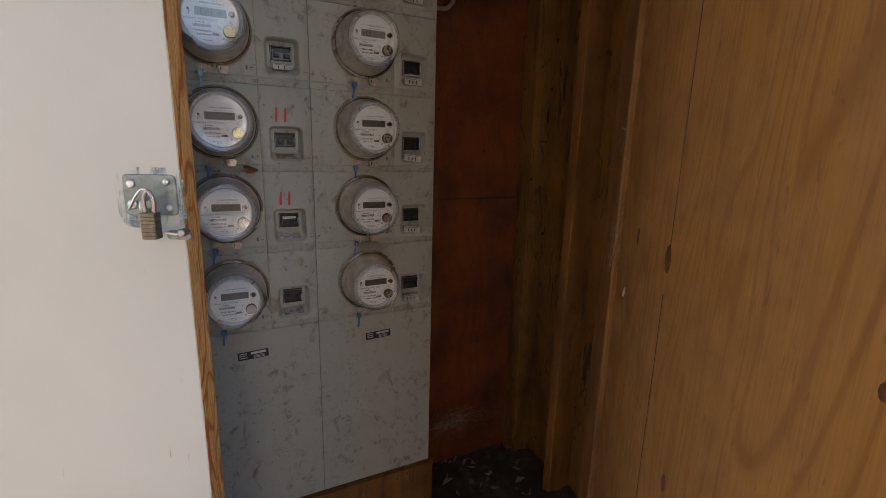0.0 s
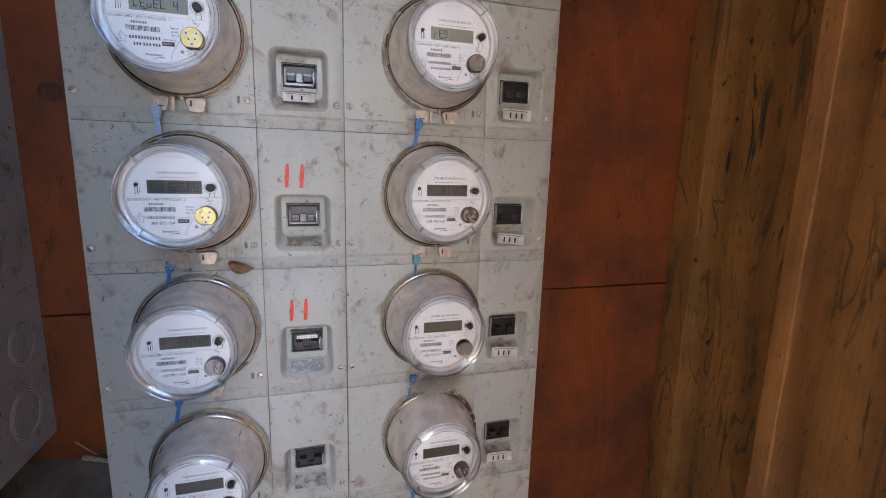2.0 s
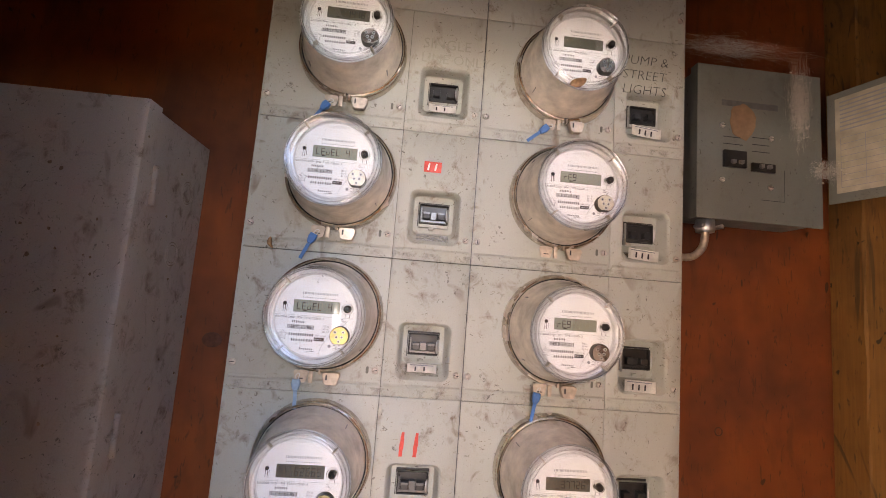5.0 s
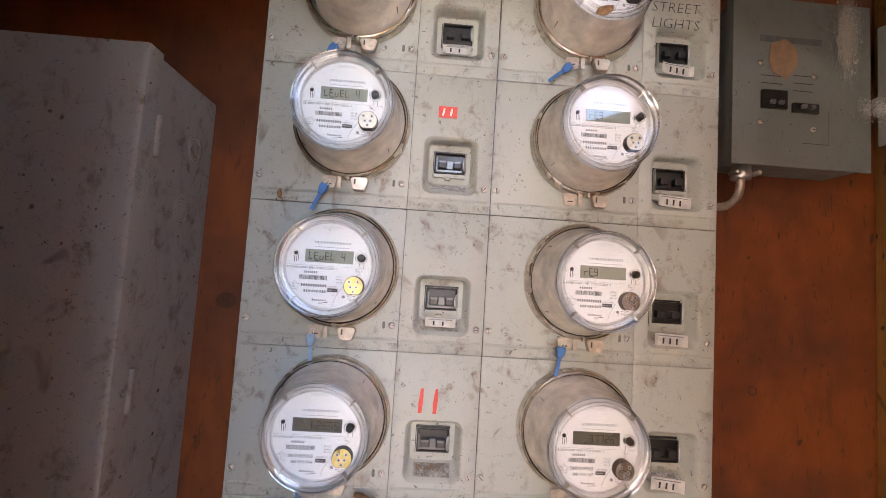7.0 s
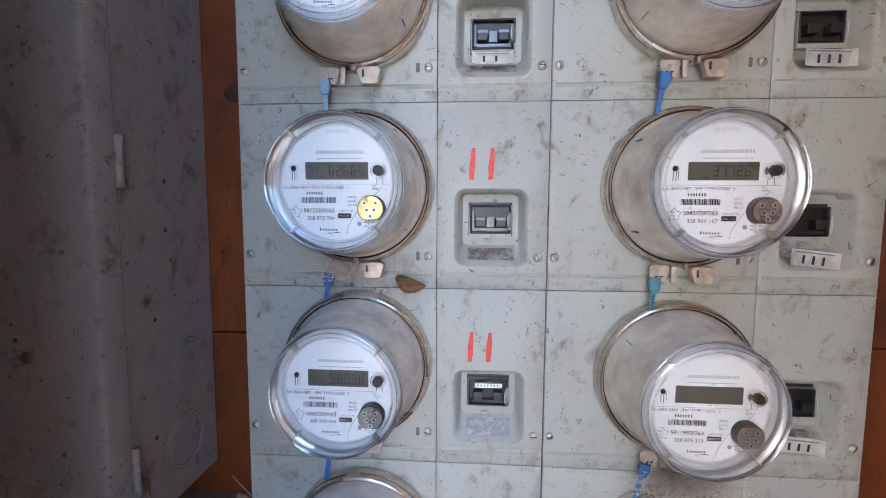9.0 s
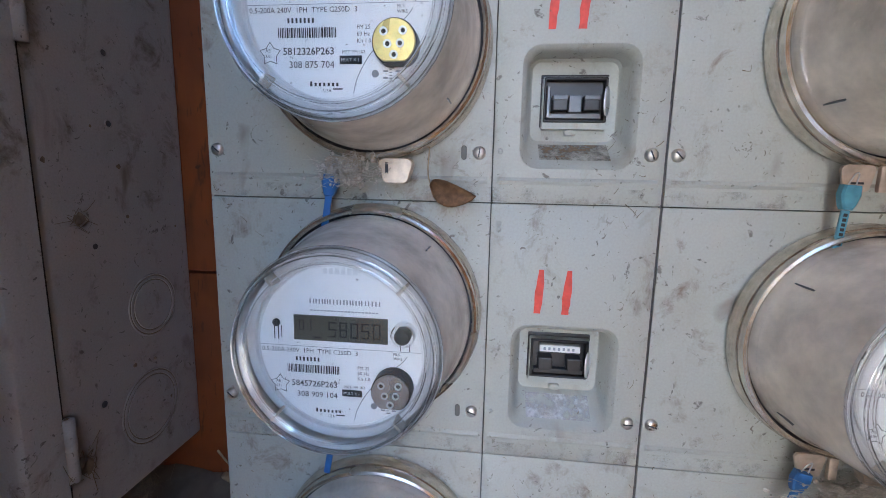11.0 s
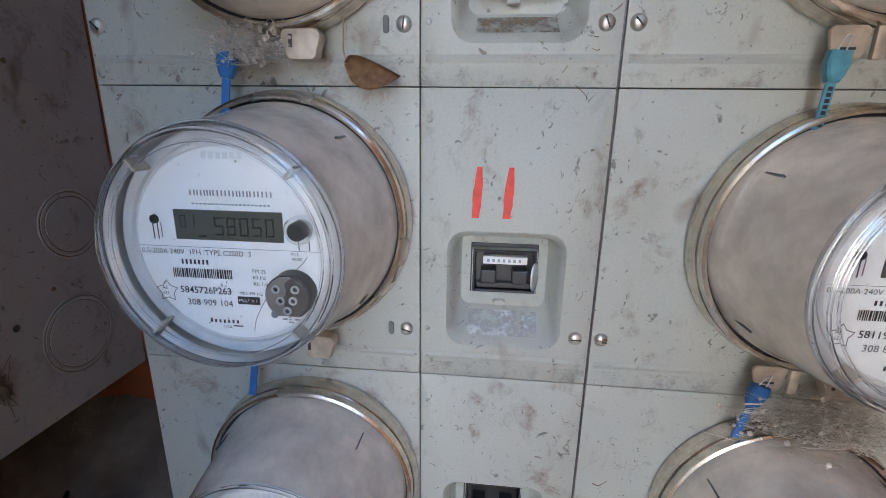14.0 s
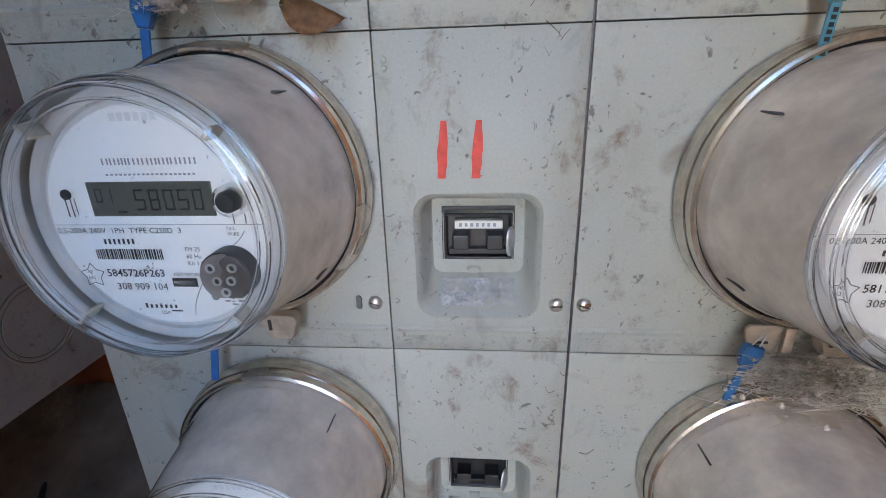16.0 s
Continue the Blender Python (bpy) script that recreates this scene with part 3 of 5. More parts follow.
part("stain", worn(loops(bmesh.new(), [[(0.046 + x, -0.0004, HZ - 0.004 + z) for x, z in rrect(0.086, 0.078, 0.018)], [(0.046 + x, -0.0009, HZ - 0.004 + z) for x, z in rrect(0.082, 0.074, 0.018)]], cap=True), DOOR_W), M["patina"], hasp, "teal corrosion stain on the paint")
LOCK_W = DOOR_W @ Matrix.Translation((0.039, -0.019, HZ - 0.024)) @ Matrix.Diagonal((0.78, 0.85, 0.92, 1)) @ Matrix.Translation((-0.048, 0.0208, -HZ + 0.034))
padlock = thing("padlock", "weathered laminated padlock hanging on the hasp", "padlock")
rings = []
for i in range(7):
    for dz, k in ((0.0, 0.93), (0.0006, 1.0), (0.0044, 1.0), (0.0050, 0.93)):
        rings.append([(0.048 + x * k, -0.0208 + y * k, HZ - 0.066 + i * 0.0052 + dz) for x, y in rrect(0.024, 0.0185, 0.003)])
bm = loops(bmesh.new(), rings, cap=True, smooth=False)
bm.faces.new([bm.verts[i] for i in range(20)]) if bm.verts.ensure_lookup_table() is None else None
part("body", worn(bm, LOCK_W), plain("padlock_brass", (0.22, 0.19, 0.15), 0.45, 0.8, 0.4, 160), padlock)
part("shackle", worn(tube(bmesh.new(), bend([(0.055, -0.02, HZ - 0.032), (0.056, -0.02, HZ - 0.012), (0.048, -0.02, HZ - 0.001), (0.041, -0.02, HZ - 0.012), (0.041, -0.02, HZ - 0.032)]), 0.0032), LOCK_W), M["chrome"], padlock)

RU = Vector((-0.587, -0.81, 0)).normalized()
RV = Vector((0.81, -0.587, 0))  # outwards, away from the closet
DOOR_R = Matrix(((RU.x, RV.x, 0, 0.690), (RU.y, RV.y, 0, -0.404), (0, 0, 1, 0), (0, 0, 0, 1)))
door2 = thing("door_2", "wide-open bare yellow plywood door leaf with dark knots", "door", kind="structure")
part("panel", worn(box(0.10, 0.98, 0.006, 0.018, 0.0, 1.98, 0.001), DOOR_R), M["doorply"], door2)
bm = bmesh.new()
rnd = random.Random(9)
rings = []
for i in range(61):
    z = 1.98 * i / 60
    w = 0.150 + 0.004 * noise.noise((0, 0, z * 9)) + rnd.uniform(-0.0012, 0.0012)
    rings.append([(0.0, -0.008, z), (w - 0.004, -0.008, z), (w, -0.003, z), (w, 0.0055, z), (0.0, 0.0055, z)])
loops(bm, rings, smooth=False)
part("stile", worn(bm, DOOR_R), M["stud"], door2, "worn hinge stile with a ragged edge")
def leaf_knot(s, z, rs, rz, m):
    bm = lathe(bmesh.new(), [(1.0, 0.0), (0.92, -0.0010), (0.4, -0.0007), (0, -0.0005)], 20)
    bmesh.ops.transform(bm, matrix=Matrix.Translation((s, 0.0062, z)) @ Matrix.Diagonal((rs, 1, rz, 1)), verts=bm.verts)
    part("knot", worn(bm, DOOR_R), m, door2)


leaf_knot(0.488, 1.040, 0.014, 0.024, M["knot"])
leaf_knot(0.294, 1.041, 0.007, 0.019, M["knot"])
leaf_knot(0.601, 0.713, 0.009, 0.014, M["knot"])
leaf_knot(0.937, 1.056, 0.005, 0.007, M["knot"])
for s, z0, z1 in ((0.492, 1.06, 1.75), (0.488, 0.45, 0.98)):
    bm = tube(bmesh.new(), bend([(s + 0.006 * noise.noise((s * 9, 0, z0 + (z1 - z0) * i / 8 * 3)), 0.0058, z0 + (z1 - z0) * i / 8) for i in range(9)], 3), 0.0008, 5)
    part("crack", worn(bm, DOOR_R), M["darkknot"], door2)

cocoon = thing("cocoon", "small pale insect cocoon stuck on the plywood door", "cocoon")
bm = lathe(bmesh.new(), [(0.0, -0.014), (0.0014, -0.012), (0.0026, -0.006), (0.0030, 0.001), (0.0024, 0.008), (0.0012, 0.013), (0.0, 0.0145)], 12)
bmesh.ops.transform(bm, matrix=DOOR_R @ Matrix.Translation((0.236, 0.0040, 0.905)) @ Matrix.Rotation(radians(22), 4, "Y") @ Matrix.Rotation(radians(90), 4, "X"), verts=bm.verts)
part("case", bm, M["straw"], cocoon, smooth=True)

# ---------------------------------------------------------------- meter panel
XS = (-0.363, -0.1285, 0.0, 0.2345, 0.362)
HS = (2.0, 1.785, 1.569, 1.3525, 1.1365, 0.9205, 0.701)  # lines between the rows
panel = thing("meter_bank", "sage-grey steel multi-meter enclosure, two columns, stained and scuffed", "meter enclosure")
# body in the darkened sage, so the plate gaps read as shaded
part("body", box(XS[0] + 0.001, XS[4] - 0.001, 0.054, WALL_Y, 0.128, 2.33, 0.002), M["sage_shade"], panel)
part("side_flange", box(XS[0] - 0.003, XS[0] - 0.0002, 0.003, WALL_Y, 0.128, 2.33, 0.0008), M["sage"], panel)
part("side_flange", box(XS[4] + 0.0002, XS[4] + 0.003, 0.003, WALL_Y, 0.128, 2.33, 0.0008), M["sage"], panel)
tagged(part("plinth_board", box(-0.375, 0.374, -0.014, WALL_Y - 0.001, -0.04, 0.124, 0.002), M["stud"]), "orange-brown plank boxed under the meter enclosure", "plank")
# added strip standing in for the line of shine inside the seam
part("seam_glint_strip", box(-0.0005, 0.0006, 0.0018, 0.004, 0.14, 2.32), M["steel_dull"], panel, "thin dull steel strip added for the glint in the centre seam")
GAP = 0.0004


def bead(bm, w, z):
    """A folded bead along the foot of a cover."""
    loops(bm, [[(x, y, z + dz) for y, dz in ((0.0012, -0.004), (-0.0007, -0.002), (-0.0014, 0.0), (-0.0006, 0.002), (0.0012, 0.004))] for x in (0.004, w - 0.004)])
    return bm


def meter_plate(w, h):
    bm = add_box(bmesh.new(), GAP, w - GAP, 0.0, 0.004, GAP, h - GAP, 0.0007)
    bead(bm, w, 0.0175)
    return bm


RW, RH = 0.082, 0.087


def breaker_plate(w, h, rx, rz, win=(0.046, 0.032), wx=0.0, wz=0.009):
    """A cover with a drawn recess round the breaker window."""
    bm = bmesh.new()
    outer = [(w / 2 + x, z + h / 2) for x, z in rrect(w - 2 * GAP, h - 2 * GAP, 0.0012)]
    a1 = [(rx + x, rz + z) for x, z in rrect(RW + 0.004, RH + 0.004, 0.014)]
    a2 = [(rx + x, rz + z) for x, z in rrect(RW, RH, 0.012)]
    a25 = [(rx + x, rz + z + 0.001) for x, z in rrect(RW - 0.0055, RH - 0.007, 0.011)]
    a28 = [(rx + x, rz + z + 0.0085) for x, z in rrect(RW - 0.011, RH - 0.021, 0.008)]
    a3 = [(rx + x, rz + z + 0.0085) for x, z in rrect(RW - 0.015, RH - 0.025, 0.007)]
    b1 = [(rx + wx + x, rz + wz + z) for x, z in rrect(win[0], win[1], 0.001)]
    loops(bm, [[(x, 0.004, z) for x, z in outer], [(x, 0.0005, z) for x, z in outer], [(x, 0, z) for x, z in [(w / 2 + p, q + h / 2) for p, q in rrect(w - 2 * GAP - 0.0012, h - 2 * GAP - 0.0012, 0.001)]],
               [(x, 0, z) for x, z in a1], [(x, 0.0016, z) for x, z in a2], [(x, 0.0060, z) for x, z in a25], [(x, 0.0280, z) for x, z in a28], [(x, 0.0300, z) for x, z in a3], [(x, 0.0300, z) for x, z in b1], [(x, 0.036, z) for x, z in b1]])
    bead(bm, w, 0.0175)
    return bm


screw_bm = lathe(bmesh.new(), [(0.0052, 0.0), (0.0050, -0.0016), (0.0038, -0.0030), (0.0016, -0.0036), (0, -0.0037)], 16)
add_box(screw_bm, -0.0036, 0.0036, -0.00385, -0.0030, -0.0005, 0.0005, mi=1)
SCREW = part("screw", screw_bm, [M["screw"], M["ink"]], panel)
SCREW.location = (-0.011, 0, HS[5] + 0.0385)
# slots are raised flat shapes, their inner shade painted by the dark sage
SLOT = part("slot", loops(bmesh.new(), [[(x, -0.0003, z) for x, z in rrect(0.0042, 0.011, 0.002)], [(x, -0.0011, z) for x, z in rrect(0.0032, 0.010, 0.0015)]], cap=True), M["sage_shade"], panel)
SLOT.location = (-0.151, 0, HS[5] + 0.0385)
RIVET = part("rivet", lathe(bmesh.new(), [(0.0022, -0.0001), (0.0019, -0.0008), (0, -0.0010)], 10), M["sage"], panel)
RIVET.location = (-0.122, 0, HS[5] + 0.2)


def breaker_at(x, z, bright, strip, lever, parent):
    """Two-pole breaker behind the window, with a tie-handle and a metal lever."""
    b = part("breaker", box(x - 0.0295, x + 0.0295, 0.0225, 0.053, z - 0.024, z + 0.024, 0.001), M["black"], parent)
    f = bmesh.new()
    loops(f, [[(x + p, 0.0164, z + q) for p, q in rrect(0.0545, 0.0400, 0.001)], [(x + p, 0.0146, z + q) for p, q in rrect(0.0540, 0.0395, 0.001)], [(x + p, 0.0146, z + q) for p, q in rrect(0.0500, 0.0355, 0.001)], [(x + p, 0.0225, z + q) for p, q in rrect(0.0490, 0.0345, 0.001)]])
    part("window_frame", f, M["black"], b)
    loops(f := bmesh.new(), [[(x + p, 0.0250, z + q - 0.003) for p, q in rrect(0.0565, 0.0470, 0.001)], [(x + p, 0.0154, z + q - 0.003) for p, q in rrect(0.0560, 0.0465, 0.001)], [(x + p, 0.0154, z + q) for p, q in rrect(0.0545, 0.0405, 0.001)]], smooth=False)
    part("bezel", f, M["bezel"], b, "pale bezel plate")
    for s in (-1, 1):
        t = add_box(bmesh.new(), x + s * 0.0135 - 0.0068, x + s * 0.0135 + 0.0068, 0.0095, 0.0228, z - 0.010, z + 0.003, 0.0014)
        part("toggle", t, M["black"], b)
        if bright:
            part("toggle_cap", box(x + s * 0.0135 - 0.0066, x + s * 0.0135 + 0.0066, 0.0088, 0.0110, z - 0.001, z + 0.0032, 0.0006), M["steel_dull"], b)
    part("tie_bar", box(x - 0.0235, x + 0.0235, 0.0165, 0.0228, z - 0.0165, z - 0.0115, 0.0008), M["steel_dull"] if bright else M["black"], b)
    if bright:
        part("tie_block", box(x - 0.0055, x + 0.0055, 0.0140, 0.0226, z - 0.0112, z + 0.004, 0.0008), M["steel_dull"], b)
        part("side_clip", box(x - 0.0246, x - 0.0216, 0.0140, 0.0226, z - 0.016, z + 0.012, 0.0006), M["steel_dull"], b)
    if strip:
        part("rating_strip", box(x - 0.0185, x + 0.0195, 0.0160, 0.0228, z + 0.0066, z + 0.0136, 0.0004), M["paper"], b)
        for i in range(7):
            part("strip_mark", bar(bmesh.new(), x - 0.0150 + i * 0.0045, z + 0.0085, 0.0022, 0.0030, 0.0157), M["greyink"], b)
    if lever:
        lv = lathe(bmesh.new(), [(1, 0), (1, -0.0012), (0.6, -0.002), (0, -0.0022)], 20)
        bmesh.ops.transform(lv, matrix=Matrix.Translation((x + 0.0250, 0.010, z - 0.002)) @ Matrix.Rotation(radians(58), 4, "Z") @ Matrix.Diagonal((0.0065, 1, 0.0130, 1)), verts=lv.verts)
        part("lever", lv, M["zinc"], b)
    b.scale = (0.90, 1.0, 0.86)
    b.location = (x * 0.10, 0.006, z * 0.14)
    return b


plain_grey = plain("grey_toggle", (0.16, 0.16, 0.16), 0.4, 0, 0.2, 100)
MP, BP = {}, {}
for col in (0, 1):
    x0, x1, x2 = XS[2 * col] + 0.0005 * col, XS[2 * col + 1], XS[2 * col + 2] - 0.0005 * (1 - col)
    for r in range(6):
        zb, zt = HS[r + 1], HS[r]
        key = (col, round(zt - zb, 3))
        if key not in MP:
            MP[key] = part("meter_cover_plate", meter_plate(x1 - x0, zt - zb), M["sage"], panel, smooth=True)
            BP[key] = part("breaker_cover_plate", breaker_plate(x2 - x1, zt - zb, 0.063, 0.0725), M["sage"], panel, smooth=True)
            MP[key].location, BP[key].location = (x0, 0, zb), (x1, 0, zb)
        else:
            share(MP[key], "meter_cover_plate", (x0, 0, zb), panel)
            share(BP[key], "breaker_cover_plate", (x1, 0, zb), panel)
        zs = zb + 0.0385
        rnd = random.Random(col * 10 + r)
        for xx in ([x0 + 0.0075, x1 - 0.0105, x2 - 0.0105]):
            if not (col == 0 and r == 4 and xx == x2 - 0.0105):
                share(SCREW, "screw", (xx, 0, zs), panel, rnd.uniform(0, 3.1))
        if not (col == 0 and r == 4):
            share(SLOT, "slot", (x1 - 0.0225, 0, zs), panel)
        for q, p in ((0.0055, 0.04), (0.0065, 0.195)):
            share(RIVET, "rivet", (x1 + q, 0, zb + p), panel)
        breaker_at(x1 + 0.063, zb + 0.0815, col == 0 and r in (1, 2, 3), col == 0 and r == 4, True, panel)
        nub = loops(bmesh.new(), [[(x1 + 0.060 + x, 0.0167, zb + 0.056 + z) for x, z in rrect(0.010, 0.005, 0.0024)], [(x1 + 0.060 + x, 0.0128, zb + 0.056 + z) for x, z in rrect(0.008, 0.0035, 0.0017)]], cap=True)
        part("stop_nub", nub, M["sage"], panel).location.y = 0.006
for col in (0, 1):
    x0, x2 = XS[2 * col] + 0.0005 * col, XS[2 * col + 2] - 0.0005 * (1 - col)
    part("lower_cover", box(x0 + GAP, x2 - GAP, 0.0, 0.004, 0.130, HS[6] - GAP, 0.0008), M["sage"], panel)
    part("upper_cover", box(x0 + GAP, x2 - GAP, 0.0, 0.004, HS[0] + GAP, 2.33, 0.0008), M["sage"], panel)
    for xx in (x0 + 0.009, x2 - 0.009):
        share(SCREW, "screw", (xx, 0, 2.045), panel, 0.7)
    # maker's plate, tilted a little
    np_ = bmesh.new()
    add_box(np_, -0.040, 0.040, -0.0012, -0.0002, -0.0115, 0.0115)
    plate = part("maker_plate", np_, M["black"], panel, "small black maker's plate with silver markings")
    plate.location, plate.rotation_euler = (x0 + (0.181 if col == 0 else 0.181), 0, 0.633), (0, radians(-2.5), 0)
    mk = bmesh.new()
    bar(mk, -0.006, 0.002, 0.040, 0.007, -0.0016)
    for i in range(3):
        bar(mk, -0.036, 0.006 - i * 0.006, 0.020, 0.0022, -0.0016)
        bar(mk, 0.0, -0.009 + i * 0.0034, 0.030, 0.0012, -0.0016)
    part("plate_marks", mk, M["zinc"], plate)


def dust_film(seed):
    """Dust settled on the sloping foot of a breaker recess, with a ragged edge."""
    rnd = random.Random(seed)
    bm = bmesh.new()
    lo, hi = [], []
    for i in range(15):
        x = 0.063 + (i / 14 - 0.5) * 0.060
        a0, a1 = 0.04, 0.96
        for q, lst in ((a0, lo), (a1, hi)):
            lst.append(bm.verts.new((x * 0.9 + 0.0063, 0.0054 + 0.0220 * q - 0.0008, 0.0335 + 0.0142 * q)))
    for i in range(14):
        bm.faces.new([lo[i], lo[i + 1], hi[i + 1], hi[i]])
    return bm


for col in (0, 1):
    for r in range(6):
        o = part("dust_film", dust_film(col * 7 + r), M["dust_pale"] if (r + col) % 3 == 1 else M["dust_brown"], panel)
        o.location = (XS[2 * col + 1], 0, HS[r + 1])


# grime gathered along the folds
for col in (0, 1):
    for r in range(6):
        xa, xb, xm = XS[2 * col] + 0.002, XS[2 * col + 2] - 0.002, XS[2 * col] + 0.1406
        zb = HS[r + 1]
        strips = [(xa, xb, zb + 0.0012, zb + 0.0125)]
        for p0, p1, q0, q1 in strips:
            part("grime", loops(bmesh.new(), [[(x, -0.0004, z) for x, z in ((p0, q0), (p1, q0), (p1, q1), (p0, q1))]], cap=True), M["grime"], panel)


# unit marks: plain strokes of their size and colour
def marks(parent, x, z, w, h, n, material, y=-0.0006):
    cw = w / n
    for i in range(n):
        rnd = random.Random(int(z * 1000) + i)
        x0, hw = x + i * cw + cw * 0.40, cw * 0.15
        side = [(x0 + hw * (1 if s_ > 0 else -1) * (0.55 + 0.45 * math.sin(math.pi * min(1, max(0.12, k / 8)) ** 0.8)) + rnd.gauss(0, hw * 0.07) + 0.002 * (k / 8 - 0.5), z + h * k / 8) for s_, ks in ((1, range(9)), (-1, range(8, -1, -1))) for k in ks]
        part("mark", loops(bmesh.new(), [[(p, -0.0001, q) for p, q in side], [(p, y, q) for p, q in side]], cap=True), material, parent)


for r in (3, 4):
    marks(panel, -0.0965, HS[r + 1] + 0.128, 0.044, 0.036, 2, M["red"])
o = part("number_sticker", box(-0.089, -0.060, -0.001, 0.0, HS[2] + 0.148, HS[2] + 0.166), M["red"], panel)
marks(o, -0.086, HS[2] + 0.151, 0.024, 0.012, 2, M["paper"], -0.0015)


def sticker(x, z, w, h, tilt, n, parent, curl=0.004):
    bm = bmesh.new()
    n_ = 8
    rings = [[bm.verts.new((w * (i / n_ - 0.5), -0.0006 - curl * max(0, abs(i / n_ - 0.5) * 2 - 0.5) ** 2 * 4 - t, s * h / 2)) for s, t in ((-1, 0.0015), (1, 0))] for i in range(n_ + 1)]
    for p, q in zip(rings, rings[1:]):
        bm.faces.new([p[0], q[0], q[1], p[1]])
    bmesh.ops.solidify(bm, geom=bm.faces[:], thickness=0.0003)
    o_ = part("number_sticker", bm, M["paper"], parent)
    o_.location, o_.rotation_euler = (x, 0.0, z), (0, radians(tilt), 0)
    for i in range(n):
        part("mark", bar(bmesh.new(), -w * 0.24 + i * w * 0.6 / n, -h * 0.34, w * 0.055, h * 0.5, -0.0030), M["ink"], o_)
    part("mark", bar(bmesh.new(), -w * 0.4, h * 0.30, w * 0.8, h * 0.08, -0.0030), M["greyink"], o_)
    return o_


for r in range(6):
    if r < 3:
        if r != 1:
            o = sticker(-0.0665, HS[r + 1] + 0.047, 0.046, 0.013, 0, 2, panel)
            o.location.y = 0.009 if r == 0 else -0.0005
    o = sticker(0.2345 + 0.056, HS[r + 1] + 0.041, 0.053, 0.0185, 6 - (r % 3) * 2, 3, panel)
    o.location.y = -0.0012
words = bmesh.new()
for i, line in enumerate(("PUMP &", "STREET", "LIGHTS")):
    text_into(words, line, 0.025, 0.246, HS[1] + 0.166 - i * 0.0275, -0.0006, shear=0.15, thick=-0.0005)
part("marker_writing", words, M["ink"], panel, "black marker writing")
faint = bmesh.new()
text_into(faint, "SINGLE", 0.026, -0.108, HS[1] + 0.150, -0.0005)
text_into(faint, "LINE ONLY", 0.024, -0.110, HS[1] + 0.124, -0.0005)
part("faint_writing", faint, plain("faded_marker", (0.34, 0.35, 0.30), 0.6, 0, 0.1, 90, 0.0), panel, "faded marker writing")

# ---------------------------------------------------------------- electricity meters
SEG = {"0": "abcdef", "1": "bc", "2": "abged", "3": "abgcd", "4": "fgbc", "5": "afgcd", "6": "afgedc", "7": "abc", "8": "abcdefg", "9": "abcdfg", "L": "def", "E": "adefg", "U": "cde", "r": "eg", "g": "abcdfg", " ": ""}


def seven(bm, s, x, z, w, h, y):
    t = h * 0.10
    for ch in s:
        on = SEG[ch]
        for k, (bx, bz, bw, bh) in {"a": (0, h - t, w, t), "d": (0, 0, w, t), "g": (0, h / 2 - t / 2, w, t), "f": (0, h / 2, t, h / 2), "b": (w - t, h / 2, t, h / 2), "e": (0, 0, t, h / 2), "c": (w - t, 0, t, h / 2)}.items():
            if k in on:
                bar(bm, x + bx, z + bz, bw, bh, y, slant=bh * 0.08)
        x += w * 1.42
    return bm


